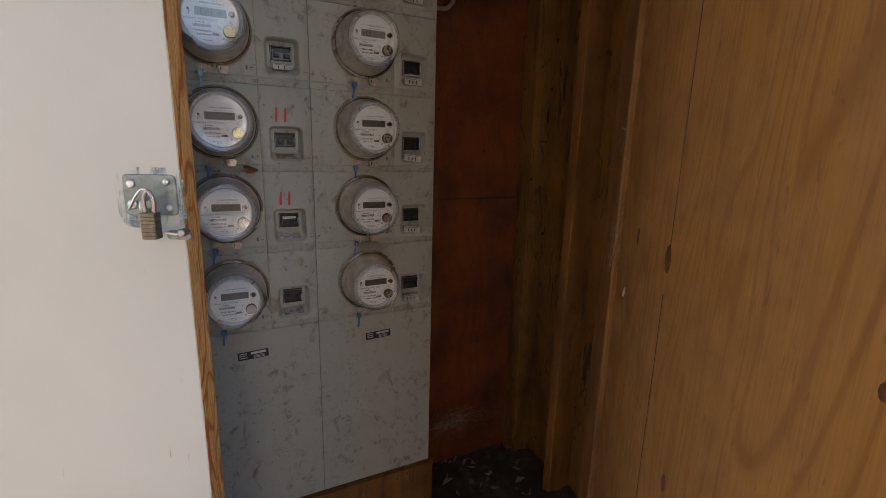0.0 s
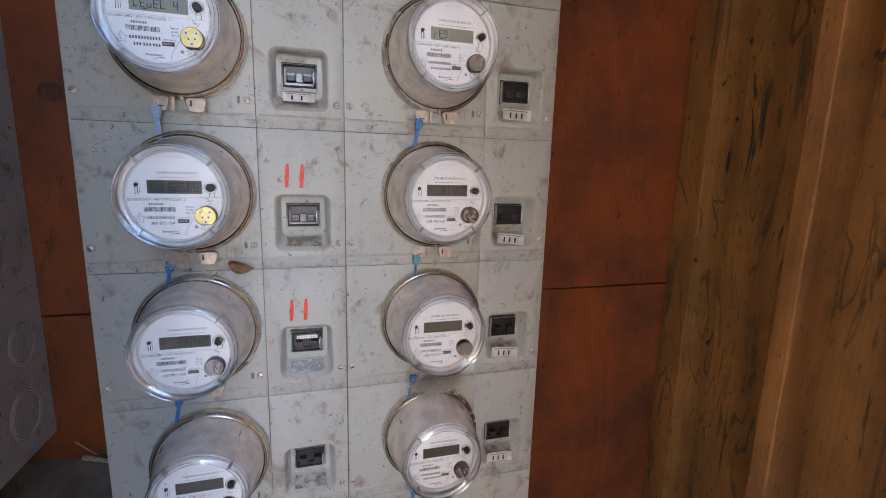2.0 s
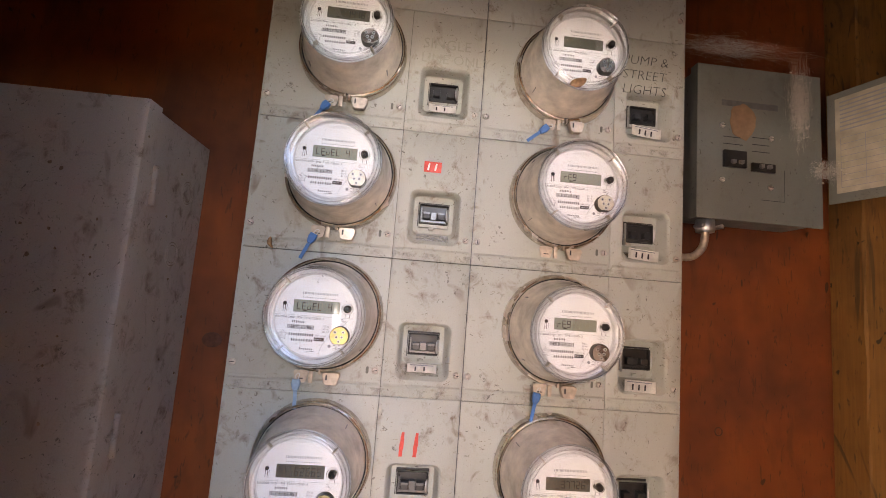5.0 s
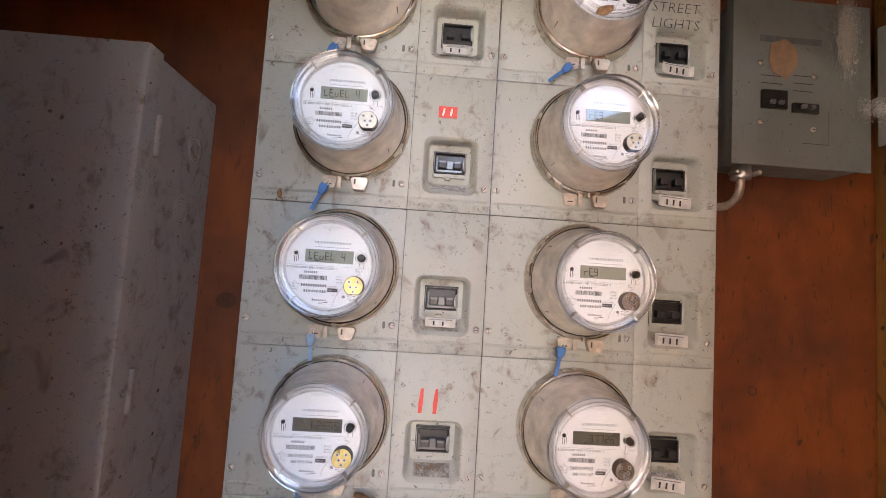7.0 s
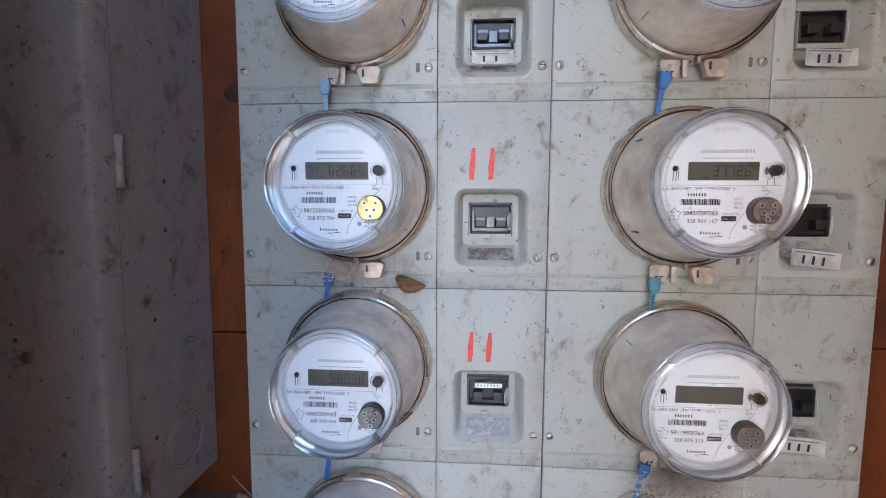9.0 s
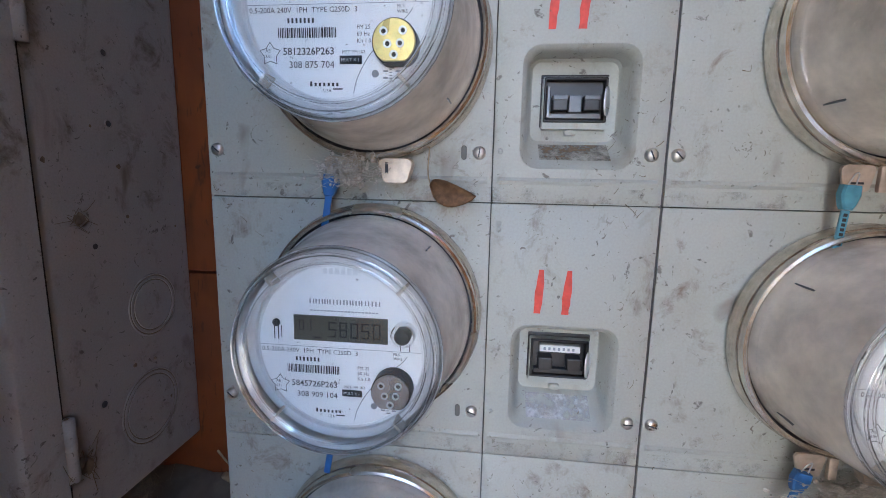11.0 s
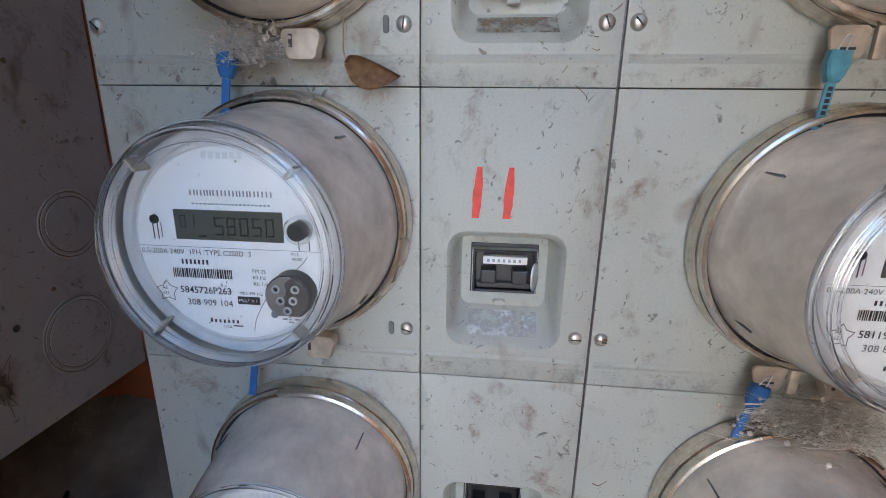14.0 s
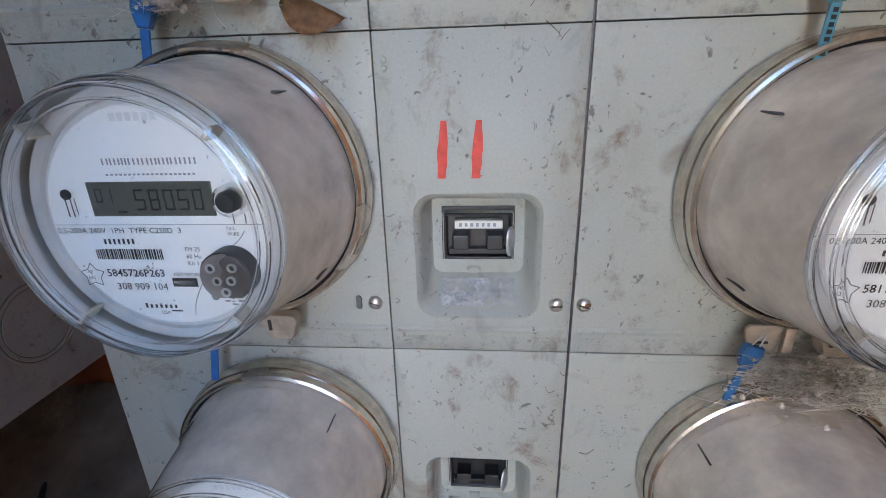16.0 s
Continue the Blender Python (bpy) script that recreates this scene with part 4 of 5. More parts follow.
# shared meshes, built once round the meter's own axis, facing -y
def meter_meshes():
    D = {}
    tmp = []

    def slim(r, y):
        """The cover tapers a little towards its front."""
        k = max(0.0, min(1.0, (-y - 0.030) / 0.066))
        return r * (1 - 0.078 * k) if r > 0.058 else r, y if y > -0.0865 else -0.0865 + (y + 0.0865) * 0.78

    def keep(name, bm, mat, smooth=True):
        o = part(name, bm, mat, None, smooth=smooth)
        tmp.append(o)
        D[name] = o.data

    keep("collar", lathe(bmesh.new(), [(0.0880, 0.001), (0.0875, -0.002), (0.0866, -0.0075), (0.0858, -0.0085), (0.080, -0.0085)], 56), M["sage"])
    # lock ring with its rolled lip, open at the foot
    keep("lock_ring", lathe(bmesh.new(), [(0.0884, -0.0010), (0.0892, -0.0030), (0.0890, -0.0075), (0.0886, -0.0095), (0.0880, -0.0105), (0.0880, -0.0125), (0.0874, -0.0145), (0.0866, -0.0152), (0.0868, -0.0190), (0.0860, -0.0215), (0.0842, -0.0226), (0.0826, -0.0216), (0.0820, -0.0180), (0.0826, -0.0120)], 64, start=182, sweep=356), M["steel"])
    bm = bmesh.new()
    lathe(bm, [(0.0822, -0.0165), (0.0800, -0.0170), (0.0775, -0.0160)], 56)
    keep("gap_gasket", bm, M["rubber"])
    # base moulding and inner shell
    bm = bmesh.new()
    lathe(bm, [slim(*p) for p in [(0.0776, -0.0100), (0.0776, -0.0200), (0.0755, -0.0215), (0.0745, -0.0240), (0.0720, -0.0700), (0.0706, -0.0850), (0.0698, -0.0862)]], 56)
    keep("inner_shell", bm, M["greyplastic"])
    keep("dial_surround", lathe(bmesh.new(), [slim(*p) for p in [(0.0698, -0.0862), (0.0685, -0.0868), (0.0640, -0.0862), (0.0628, -0.0840), (0.0598, -0.0838), (0.0588, -0.0856), (0.0574, -0.0856), (0.0567, -0.0825), (0.0550, -0.0815)]], 56), M["surround"])
    # white dial
    pts = []
    R = 0.0562
    for i in range(64):
        a_ = 2 * math.pi * i / 64
        pts.append((R * math.sin(a_), R * math.cos(a_)))
    bm = bmesh.new()
    loops(bm, [[(x, -0.081, z) for x, z in pts][::-1], [(x, -0.0858, z) for x, z in pts][::-1], [(x * 0.985, -0.0865, z * 0.985) for x, z in pts][::-1]], cap=True)
    keep("dial", bm, M["white"])
    # clear cover: thick wall, groove round the front, four ribs
    outer = [(0.0806, -0.0175), (0.0800, -0.0235), (0.0787, -0.0262), (0.0774, -0.0300), (0.0758, -0.0700), (0.0742, -0.0960), (0.0736, -0.1015), (0.0728, -0.1030), (0.0726, -0.1050), (0.0716, -0.1085), (0.0698, -0.1102), (0.0686, -0.1098), (0.0682, -0.1086), (0.0676, -0.1090), (0.0655, -0.1086), (0.0632, -0.1066), (0.0610, -0.1060), (0.0595, -0.1055), (0.030, -0.1055), (0, -0.1055)]
    inner = [(0, -0.1032), (0.030, -0.1032), (0.0596, -0.1032), (0.0620, -0.1036), (0.0650, -0.1062), (0.0680, -0.1072), (0.0704, -0.1050), (0.0712, -0.1020), (0.0718, -0.0960), (0.0734, -0.0700), (0.0756, -0.0300), (0.0780, -0.0200), (0.0796, -0.0175)]
    outer, inner = [slim(r, y) for r, y in outer], [slim(r, y) for r, y in inner]
    bm = bmesh.new()
    prof = outer + inner
    idx = [2 if i >= len(outer) - 1 else 0 if i >= 16 else 3 if i >= 5 else 1 for i in range(len(prof))]
    lathe(bm, prof, 72, mi=idx)
    bmesh.ops.recalc_face_normals(bm, faces=bm.faces)
    keep("cover", bm, [M["cover_front"], M["cover_side"], M["cover_inner"], M["cover_rim"]])
    keep("cover_rib", add_box(bmesh.new(), -0.0010, 0.0010, -0.1020, -0.0900, 0.0575, 0.0655, 0.0006), M["cover_side"])
    def torus(R, r, y):
        R, y = slim(R, y)
        prof = [(R + r * math.cos(2 * math.pi * k / 8), y + r * math.sin(2 * math.pi * k / 8)) for k in range(9)]
        return lathe(bmesh.new(), prof, 72)

    for k, (R, r, y) in enumerate(((0.0736, 0.0012, -0.1005), (0.0700, 0.0011, -0.1098), (0.0638, 0.0008, -0.1070), (0.0789, 0.0009, -0.0255))):
        keep("edge_bead_%d" % k, torus(R, r, y), M["cover_edge"])
    # short moulded dashes on the cover's flank
    keep("moulded_dash", add_box(bmesh.new(), -0.0005, 0.0005, -0.046, -0.026, 0.0765, 0.0780), M["steel_dull"])
    # display, its frame line, button, port
    keep("display", add_box(bmesh.new(), -0.0315, 0.0315, -0.0875, -0.086, 0.0035, 0.0205, 0.0002), M["lcd"], False)
    keep("display_pale", add_box(bmesh.new(), -0.0315, 0.0315, -0.0875, -0.086, 0.0035, 0.0205, 0.0002), M["lcd_lit"], False)
    keep("button", lathe(bmesh.new(), [(0.0078, -0.0862), (0.0078, -0.0935), (0.0070, -0.0950), (0.0058, -0.0952)], 24, centre=(0.0425, 0.0120)), M["cover_front"])
    keep("button_cap", lathe(bmesh.new(), [(0.0052, -0.0862), (0.0052, -0.0955), (0.0042, -0.0970), (0, -0.0973)], 24, centre=(0.0425, 0.0120)), M["black"])
    px, pz = 0.0355, -0.0250
    port = [(px + x, pz + z) for x, z in [(0.0122 * math.sin(2 * math.pi * i / 36), max(-0.0105, 0.0122 * math.cos(2 * math.pi * i / 36))) for i in range(36)]][::-1]
    sh = lambda k: [(px + (x - px) * k, pz + (z - pz) * k) for x, z in port]
    bm = bmesh.new()
    loops(bm, [[(x, -0.0862, z) for x, z in sh(1.08)], [(x, -0.0962, z) for x, z in sh(1.06)], [(x, -0.0964, z) for x, z in sh(0.99)]], mi=1)
    loops(bm, [[(x, -0.0957, z) for x, z in sh(1.0)], [(x, -0.0974, z) for x, z in sh(1.0)], [(x, -0.0978, z) for x, z in sh(0.96)]], cap=True)
    keep("optical_port", bm, [M["chrome"], M["black"]])
    bm = bmesh.new()
    loops(bm, [[(x, -0.0862, z) for x, z in sh(1.08)], [(x, -0.0962, z) for x, z in sh(1.06)], [(x, -0.0964, z) for x, z in sh(0.99)]], mi=1)
    loops(bm, [[(x, -0.0957, z) for x, z in sh(1.0)], [(x, -0.0974, z) for x, z in sh(1.0)], [(x, -0.0978, z) for x, z in sh(0.96)]], cap=True)
    keep("optical_port_yellow", bm, [M["brass"], M["black"]])
    bm = bmesh.new()
    loops(bm, [[(x, -0.0862, z) for x, z in sh(1.08)], [(x, -0.0962, z) for x, z in sh(1.06)], [(x, -0.0964, z) for x, z in sh(0.99)]], mi=1)
    loops(bm, [[(x, -0.0957, z) for x, z in sh(1.0)], [(x, -0.0974, z) for x, z in sh(1.0)], [(x, -0.0978, z) for x, z in sh(0.96)]], cap=True)
    keep("optical_port_cream", bm, [M["cream"], M["black"]])
    bm = bmesh.new()
    for dx, dz in ((-0.0058, 0.0052), (0.0052, 0.0055), (-0.0036, -0.0014), (0.0036, -0.0012), (0.0, -0.0072)):
        lathe(bm, [(0.0024, -0.0977), (0.0024, -0.0986), (0.0015, -0.0986), (0.0014, -0.0979)], 10, centre=(px + dx, pz + dz))
        lathe(bm, [(0.0013, -0.09795), (0, -0.09795)], 10, mi=1, centre=(px + dx, pz + dz))
    keep("port_lens", bm, [M["zinc"], M["ink"]])
    # prints on the dial
    y = -0.0869
    bm = bmesh.new()
    text_into(bm, "0,5-200A 240V  1PH  TYPE C2S0D  3", 0.0043, -0.0545, -0.0055, y)
    text_into(bm, "FILS", 0.0026, 0.0350, -0.0038, y)
    text_into(bm, "WIRE", 0.0026, 0.0350, -0.0067, y)
    for i, s in enumerate(("FM 2S", "60 Hz", "Kh 1.0")):
        text_into(bm, s, 0.0033, 0.0110, -0.0150 - i * 0.0038, y)
    text_into(bm, "MET. FM 102", 0.0026, 0.002, -0.0285, y)
    text_into(bm, "USA", 0.0028, -0.0100, -0.0505, y)
    text_into(bm, "AE", 0.0028, -0.0455, -0.0275, y)
    text_into(bm, "1631", 0.0028, -0.0470, -0.0308, y)
    for i in range(7):  # plain bars for the utility's and the maker's names
        bar(bm, -0.0310 + i * 0.0025, -0.0113, 0.0012, 0.0028, y)
    for i in range(7):
        bar(bm, -0.0180 + i * 0.0027, -0.0470, 0.0013, 0.0020 if i else 0.0028, y)
    bar(bm, -0.0040, -0.0490, 0.0060, 0.0008, y)
    rnd = random.Random(4)
    x = -0.0370
    while x < -0.0015:
        w = rnd.choice((0.0005, 0.0007, 0.0011))
        bar(bm, x, -0.0195, w, 0.0056, y)
        x += w + rnd.choice((0.0004, 0.0006))
    star = [((0.0068 if i % 2 else 0.0040) * math.sin(math.pi * i / 5 + math.pi), (0.0068 if i % 2 else 0.0040) * math.cos(math.pi * i / 5 + math.pi)) for i in range(10)]
    for i in range(10):
        (x1_, z1_), (x2_, z2_) = star[i], star[(i + 1) % 10]
        n_ = Vector((-(z2_ - z1_), x2_ - x1_)).normalized() * 0.0002
        flat_poly(bm, [(x1_ - 0.0425 - n_.x, z1_ - 0.0285 - n_.y), (x2_ - 0.0425 - n_.x, z2_ - 0.0285 - n_.y), (x2_ - 0.0425 + n_.x, z2_ - 0.0285 + n_.y), (x1_ - 0.0425 + n_.x, z1_ - 0.0285 + n_.y)], y)
    bar(bm, 0.0005, -0.0345, 0.0135, 0.0048, y)
    bmesh.ops.recalc_face_normals(bm, faces=bm.faces)
    keep("printing", bm, M["ink"], False)
    bm = bmesh.new()
    text_into(bm, "MULT X 1", 0.0026, 0.0014, -0.0330, y - 0.0003)
    keep("reversed_print", bm, M["white"], False)
    bm = bmesh.new()
    bar(bm, -0.0556, -0.0012, 0.1090, 0.0003, y)
    rnd = random.Random(6)
    x = -0.0205
    while x < 0.0270:
        bar(bm, x, 0.0285, 0.0009, 0.0032, y)
        x += rnd.choice((0.0017, 0.0021, 0.0024))
    for i in range(20):
        bar(bm, -0.0200 + i * 0.0023, 0.0235, 0.0014, 0.0009, y)
    q = bend([(0.0085, 0, -0.0510), (0.0110, 0, -0.0420), (0.0180, 0, -0.0300), (0.0290, 0, -0.0180), (0.0400, 0, -0.0090), (0.0440, 0, -0.0040)], 6)
    for p1, p2 in zip(q, q[1:]):
        flat_poly(bm, [(p1.x, p1.z), (p2.x, p2.z), (p2.x + 0.0004, p2.z - 0.0003), (p1.x + 0.0004, p1.z - 0.0003)], y)
    lathe(bm, [(0.0022, y), (0, y)], 12, centre=(0.0220, -0.0400))
    for a_ in range(6):
        bar(bm, 0.0305 + 0.0042 * math.sin(a_ * 1.05), -0.0410 + 0.0038 * math.cos(a_ * 1.05), 0.0028, 0.0010, y)
        bar(bm, 0.0305, -0.0445 + a_ * 0.0016, 0.0016, 0.0006, y)
    keep("grey_printing", bm, M["greyink"], False)
    bm = bmesh.new()
    for i in range(6):
        bar(bm, -0.0110 + i * 0.0040, 0.0485, 0.0030, 0.0038, y)
    keep("embossed_name", bm, M["faintink"], False)
    # little hinge clip beside the display
    bm = bmesh.new()
    lathe(bm, [(0.0026, y), (0.0026, y - 0.001), (0, y - 0.001)], 12, centre=(-0.0435, 0.0145))
    bar(bm, -0.0455, 0.0030, 0.0007, 0.0110, y)
    bar(bm, -0.0428, 0.0030, 0.0007, 0.0110, y)
    bar(bm, -0.0405, 0.0040, 0.0005, 0.0085, y)
    bar(bm, 0.0395, -0.0005, 0.0006, 0.0050, y)
    bar(bm, 0.0455, -0.0005, 0.0006, 0.0050, y)
    keep("clip_mark", bm, M["ink"], False)
    # latch ears of the ring
    bm = bmesh.new()
    ear = [(x * (0.86 if z < 0 else 1.08), z) for x, z in rrect(0.020, 0.018, 0.0035)]
    loops(bm, [[(-0.026 + x, -0.0150, -0.0945 + z) for x, z in ear], [(-0.026 + x, -0.0172, -0.0945 + z) for x, z in ear]], cap=True)
    add_box(bm, -0.030, -0.022, -0.0177, -0.0170, -0.0985, -0.0970, mi=1)
    add_box(bm, -0.0140, -0.0075, -0.0200, -0.0160, -0.1040, -0.0860, 0.0014)
    keep("latch_ear", bm, [M["tabsteel"], M["ink"]])
    bm = bmesh.new()
    ear = [(x * (0.84 if z < 0 else 1.08), z) for x, z in rrect(0.025, 0.019, 0.005)]
    loops(bm, [[(0.0195 + x, -0.0130, -0.0955 + z) for x, z in ear], [(0.0195 + x, -0.0205, -0.0955 + z) for x, z in ear], [(0.0195 + x * .93, -0.0218, -0.0955 + z * .93) for x, z in ear]], cap=True)
    add_box(bm, 0.0120, 0.0142, -0.0226, -0.0214, -0.0975, -0.0895, mi=1)
    add_box(bm, 0.0003, 0.0038, -0.0210, -0.0130, -0.0900, -0.0830, 0.001)
    keep("latch_tab", bm, [M["tabsteel"], M["ink"]])
    for o in tmp:
        bpy.data.objects.remove(o)
    return D


MD = meter_meshes()
READ = {(0, 0): ("1476", 0), (0, 1): ("LEUEL 4", 1), (0, 2): ("LEUEL 4", 1), (0, 3): ("01 62665", 0), (0, 4): ("01 58050", 0), (0, 5): ("", 0), (1, 0): ("", 0), (1, 1): ("rEg", 1), (1, 2): ("rEg", 1), (1, 3): ("37726", 0), (1, 4): ("", 0), (1, 5): ("", 0)}
SERIAL = {(0, 3): ("5812326P263", "308 875 704"), (0, 4): ("5845726P263", "308 909 104"), (1, 3): ("5845729P263", "308 909 167"), (1, 4): ("5811995P263", "308 875 373")}
YELLOW = {(0, 2), (0, 3)}
CREAM = {(0, 1), (1, 1)}
OFFSET = {(0, 1): (0.002, 0.001), (0, 2): (0.0, -0.004), (0, 3): (0.002, -0.0055), (0, 5): (0.004, -0.0025), (1, 1): (0.005, 0.0), (1, 2): (0.006, -0.002), (1, 3): (0.005, -0.006), (1, 4): (0.004, -0.005), (1, 5): (0.007, -0.006)}


def meter(col, r):
    ox, oz = OFFSET.get((col, r), (0.0, 0.0))
    cx, cz = XS[2 * col] + 0.1406 + ox, HS[r + 1] + 0.1245 + oz
    s, lit = READ[(col, r)]
    disc = "yellow" if (col, r) in YELLOW else "cream" if (col, r) in CREAM else "chrome"
    lab = "round electricity meter with dusty clear cover, %s display, %s port" % ("pale" if lit else "dark", disc)
    th = thing("electricity_meter", lab, "electricity meter", "meters on the panel", loc=(cx, 0, cz))

    def put(nm, key=None, parent=th, label=""):
        o = new(nm, MD[key or nm])
        o.parent = parent
        if label:
            o["label"] = label
        return o

    put("collar", label="raised sage-grey socket collar")
    ring = put("lock_ring", label="tarnished steel lock ring")
    put("latch_ear", parent=ring)
    put("latch_tab", parent=ring)
    put("gap_gasket")
    put("inner_shell")
    put("dial_surround")
    c = put("cover", label="clear plastic cover with a dusty flank")
    c.visible_shadow = False
    for nm, turns in (("cover_rib", (45, 138, 222, 318)), ("moulded_dash", (-52, 40, 128, 232))):
        for a_ in turns:
            put(nm, parent=c).rotation_euler = (0, radians(a_), 0)
    for k in range(4):
        put("edge_bead", "edge_bead_%d" % k, parent=c).visible_shadow = False
    d = put("dial", label="white printed dial")
    put("printing", parent=d)
    put("reversed_print", parent=d)
    put("grey_printing", parent=d)
    put("embossed_name", parent=d)
    put("clip_mark", parent=d)
    lc = put("display", "display_pale" if lit else "display", label="pale green-grey display" if lit else "dark olive display")
    if s:
        bm = bmesh.new()
        n = len(s)
        x = -0.027 if "E" in s or lit else 0.027 - n * 0.0074
        if s.startswith("01 "):
            seven(bm, "01", -0.028, 0.0105, 0.0036, 0.0070, -0.0878)
            seven(bm, s[3:], -0.008, 0.0065, 0.0052, 0.0105, -0.0878)
        else:
            seven(bm, s, x, 0.0070, 0.0050, 0.0100, -0.0878)
        bar(bm, -0.018, 0.0052, 0.005, 0.0012, -0.0878)
        part("digits", bm, M["segment"], lc)
    bt = put("button", label="clear-collared push button")
    put("button_cap", parent=bt, label="black button cap")
    p = put("optical_port", "optical_port_" + disc if disc != "chrome" else "optical_port", label=disc + " port disc")
    put("port_lens", parent=p)
    bm = bmesh.new()
    if (col, r) in SERIAL:
        a_, b_ = SERIAL[(col, r)]
        text_into(bm, a_, 0.0058, -0.0345, -0.0290, -0.0869, thick=0.00006)
        text_into(bm, b_, 0.0056, -0.0310, -0.0365, -0.0869)
    else:
        for i in range(11):
            bar(bm, -0.0340 + i * 0.0031, -0.0288, 0.0017, 0.0036, -0.0869)
        for i in range(9):
            bar(bm, -0.0300 + i * 0.0031 + (i // 3) * 0.001, -0.0362, 0.0016, 0.0034, -0.0869)
    part("serial_number", bm, M["ink"], d)
    return cx, cz


CENTRES = {(c, r): meter(c, r) for c in (0, 1) for r in range(6)}


# ---------------------------------------------------------------- seals hanging on the rings
def seal(cx, cz, tilt, material, colour, up=False):
    th = thing("meter_seal", "%s plastic meter seal hanging from a lock ring" % colour, "seal", "meter seals", loc=(cx - 0.031, -0.0195, cz - 0.101))
    th.rotation_euler = (0, radians(tilt), 0)
    bm = bmesh.new()
    prof = [(-0.0055, 0.002), (0.0055, 0.002), (0.0065, -0.005), (0.0045, -0.012), (0.0028, -0.015), (-0.0028, -0.015), (-0.0045, -0.012), (-0.0065, -0.005)]
    loops(bm, [[(x, 0.003, z) for x, z in prof], [(x, -0.002, z) for x, z in prof], [(x * .8, -0.0032, z * .92) for x, z in prof]], cap=True)
    bmesh.ops.recalc_face_normals(bm, faces=bm.faces)
    part("head", bm, material, th, smooth=True)
    part("strap", box(-0.0027, 0.0027, -0.0008, 0.0010, -0.042, -0.0152, 0.0005), material, th)
    part("wire", tube(bmesh.new(), bend([(-0.002, 0.0, 0.002), (0.0, -0.001, 0.009), (0.004, 0.001, 0.010), (0.003, 0.0, 0.002)]), 0.0005, 5), M["zinc"], th)
    for i in range(7 if material is M["teal"] else 0):
        part("strap_mark", bar(bmesh.new(), -0.0013, -0.040 + i * 0.0034, 0.0026, 0.0022, -0.0011), M["black"], th)


SEALS = {(0, 0): (35, "blue"), (0, 1): (24, "blue"), (0, 2): (-2, "clearseal"), (0, 3): (9, "blue"), (0, 4): (10, "blue"), (0, 5): (5, "blue"), (1, 0): (50, "blue"), (1, 2): (10, "blue"), (1, 3): (4, "teal"), (1, 4): (14, "blue"), (1, 5): (4, "blue")}
for k, (tilt, mt) in SEALS.items():
    seal(*CENTRES[k], tilt, M[mt], {"blue": "blue", "teal": "teal", "clearseal": "pale blue"}[mt])

# ---------------------------------------------------------------- large grey cabinet beside the panel
GX, GF, GZ0, GZ1 = -0.498, -0.056, 0.821, 1.761
cab = thing("steel_cabinet", "large dusty grey steel electrical cabinet hung on the plywood wall", "electrical cabinet")
part("body", box(-1.02, GX, GF + 0.002, WALL_Y - 0.001, GZ0, GZ1, 0.003), M["boxgrey"], cab)
# front cover with a rounded lip that laps the side
prof = [(GX + 0.0040, GF + 0.022), (GX + 0.0040, GF - 0.008), (GX + 0.0030, GF - 0.0105), (GX + 0.0005, GF - 0.0118), (GX - 0.006, GF - 0.0120), (GX - 0.016, GF - 0.0110), (GX - 0.27, GF - 0.011), (-1.03, GF - 0.011), (-1.03, GF + 0.0015), (GX - 0.002, GF + 0.0015), (GX + 0.0012, GF + 0.022)]
bm = bmesh.new()
loops(bm, [[(x, y, z) for x, y in prof] for z in (GZ0 - 0.004, GZ1 + 0.004)], smooth=False)
bm.verts.ensure_lookup_table()
bm.faces.new(bm.verts[:11])
bm.faces.new(bm.verts[11:][::-1])
bmesh.ops.recalc_face_normals(bm, faces=bm.faces)
part("front_cover", bm, M["boxgrey"], cab, smooth=True)
# black strip that paints the shaded gap behind the cover's lip
part("gap_gasket", box(GX - 0.004, GX + 0.0010, GF + 0.0222, GF + 0.0260, GZ0 + 0.002, GZ1 - 0.002), M["rubber"], cab)
for z in (0.908, 1.283, 1.645):
    h = part("hinge", lathe(bmesh.new(), [(0.0, -0.030), (0.0050, -0.030), (0.0050, -0.001), (0.0042, 0.0), (0.0050, 0.001), (0.0050, 0.030), (0, 0.030)], 10), M["boxgrey"], cab)
    h.rotation_euler, h.location = (radians(90), 0, 0), (GX + 0.0050, GF + 0.026, z)
for y, z, r in ((0.072, 0.897, 0.042), (0.086, 1.010, 0.035), (0.062, 1.55, 0.022), (0.085, 1.66, 0.022)):
    k = part("knockout", lathe(bmesh.new(), [(r, -0.0001), (r - 0.0006, -0.0009), (r - 0.0016, -0.0009), (r - 0.0018, -0.0002), (r - 0.0030, -0.0002), (r - 0.0034, -0.0010), (r - 0.0062, -0.0010), (r - 0.0066, -0.0002), (r - 0.0076, -0.0002), (r - 0.0080, -0.0009), (0, -0.0009)], 36, mi=[0, 0, 0, 1, 0, 0, 0, 1, 0, 0]), [M["boxgrey"], M["husk"]], cab)
    k.rotation_euler, k.location = (0, 0, radians(90)), (GX + 0.0002, y, z)
    for f in k.data.polygons:
        f.use_smooth = False
for y, z, r in ((0.020, 1.085, 0.0028), (0.012, 0.930, 0.0034), (0.048, 1.20, 0.0030), (0.050, 1.265, 0.0030)):
    k = part("screw_hole", lathe(bmesh.new(), [(r + 0.0012, 0.0), (r + 0.0008, -0.0008), (r, -0.0006), (r * 0.9, 0.0), (0, 0.0)], 14, mi=[0, 0, 1, 1]), [M["boxgrey"], M["ink"]], cab)
    k.rotation_euler, k.location = (0, 0, radians(90)), (GX + 0.0004, y, z)

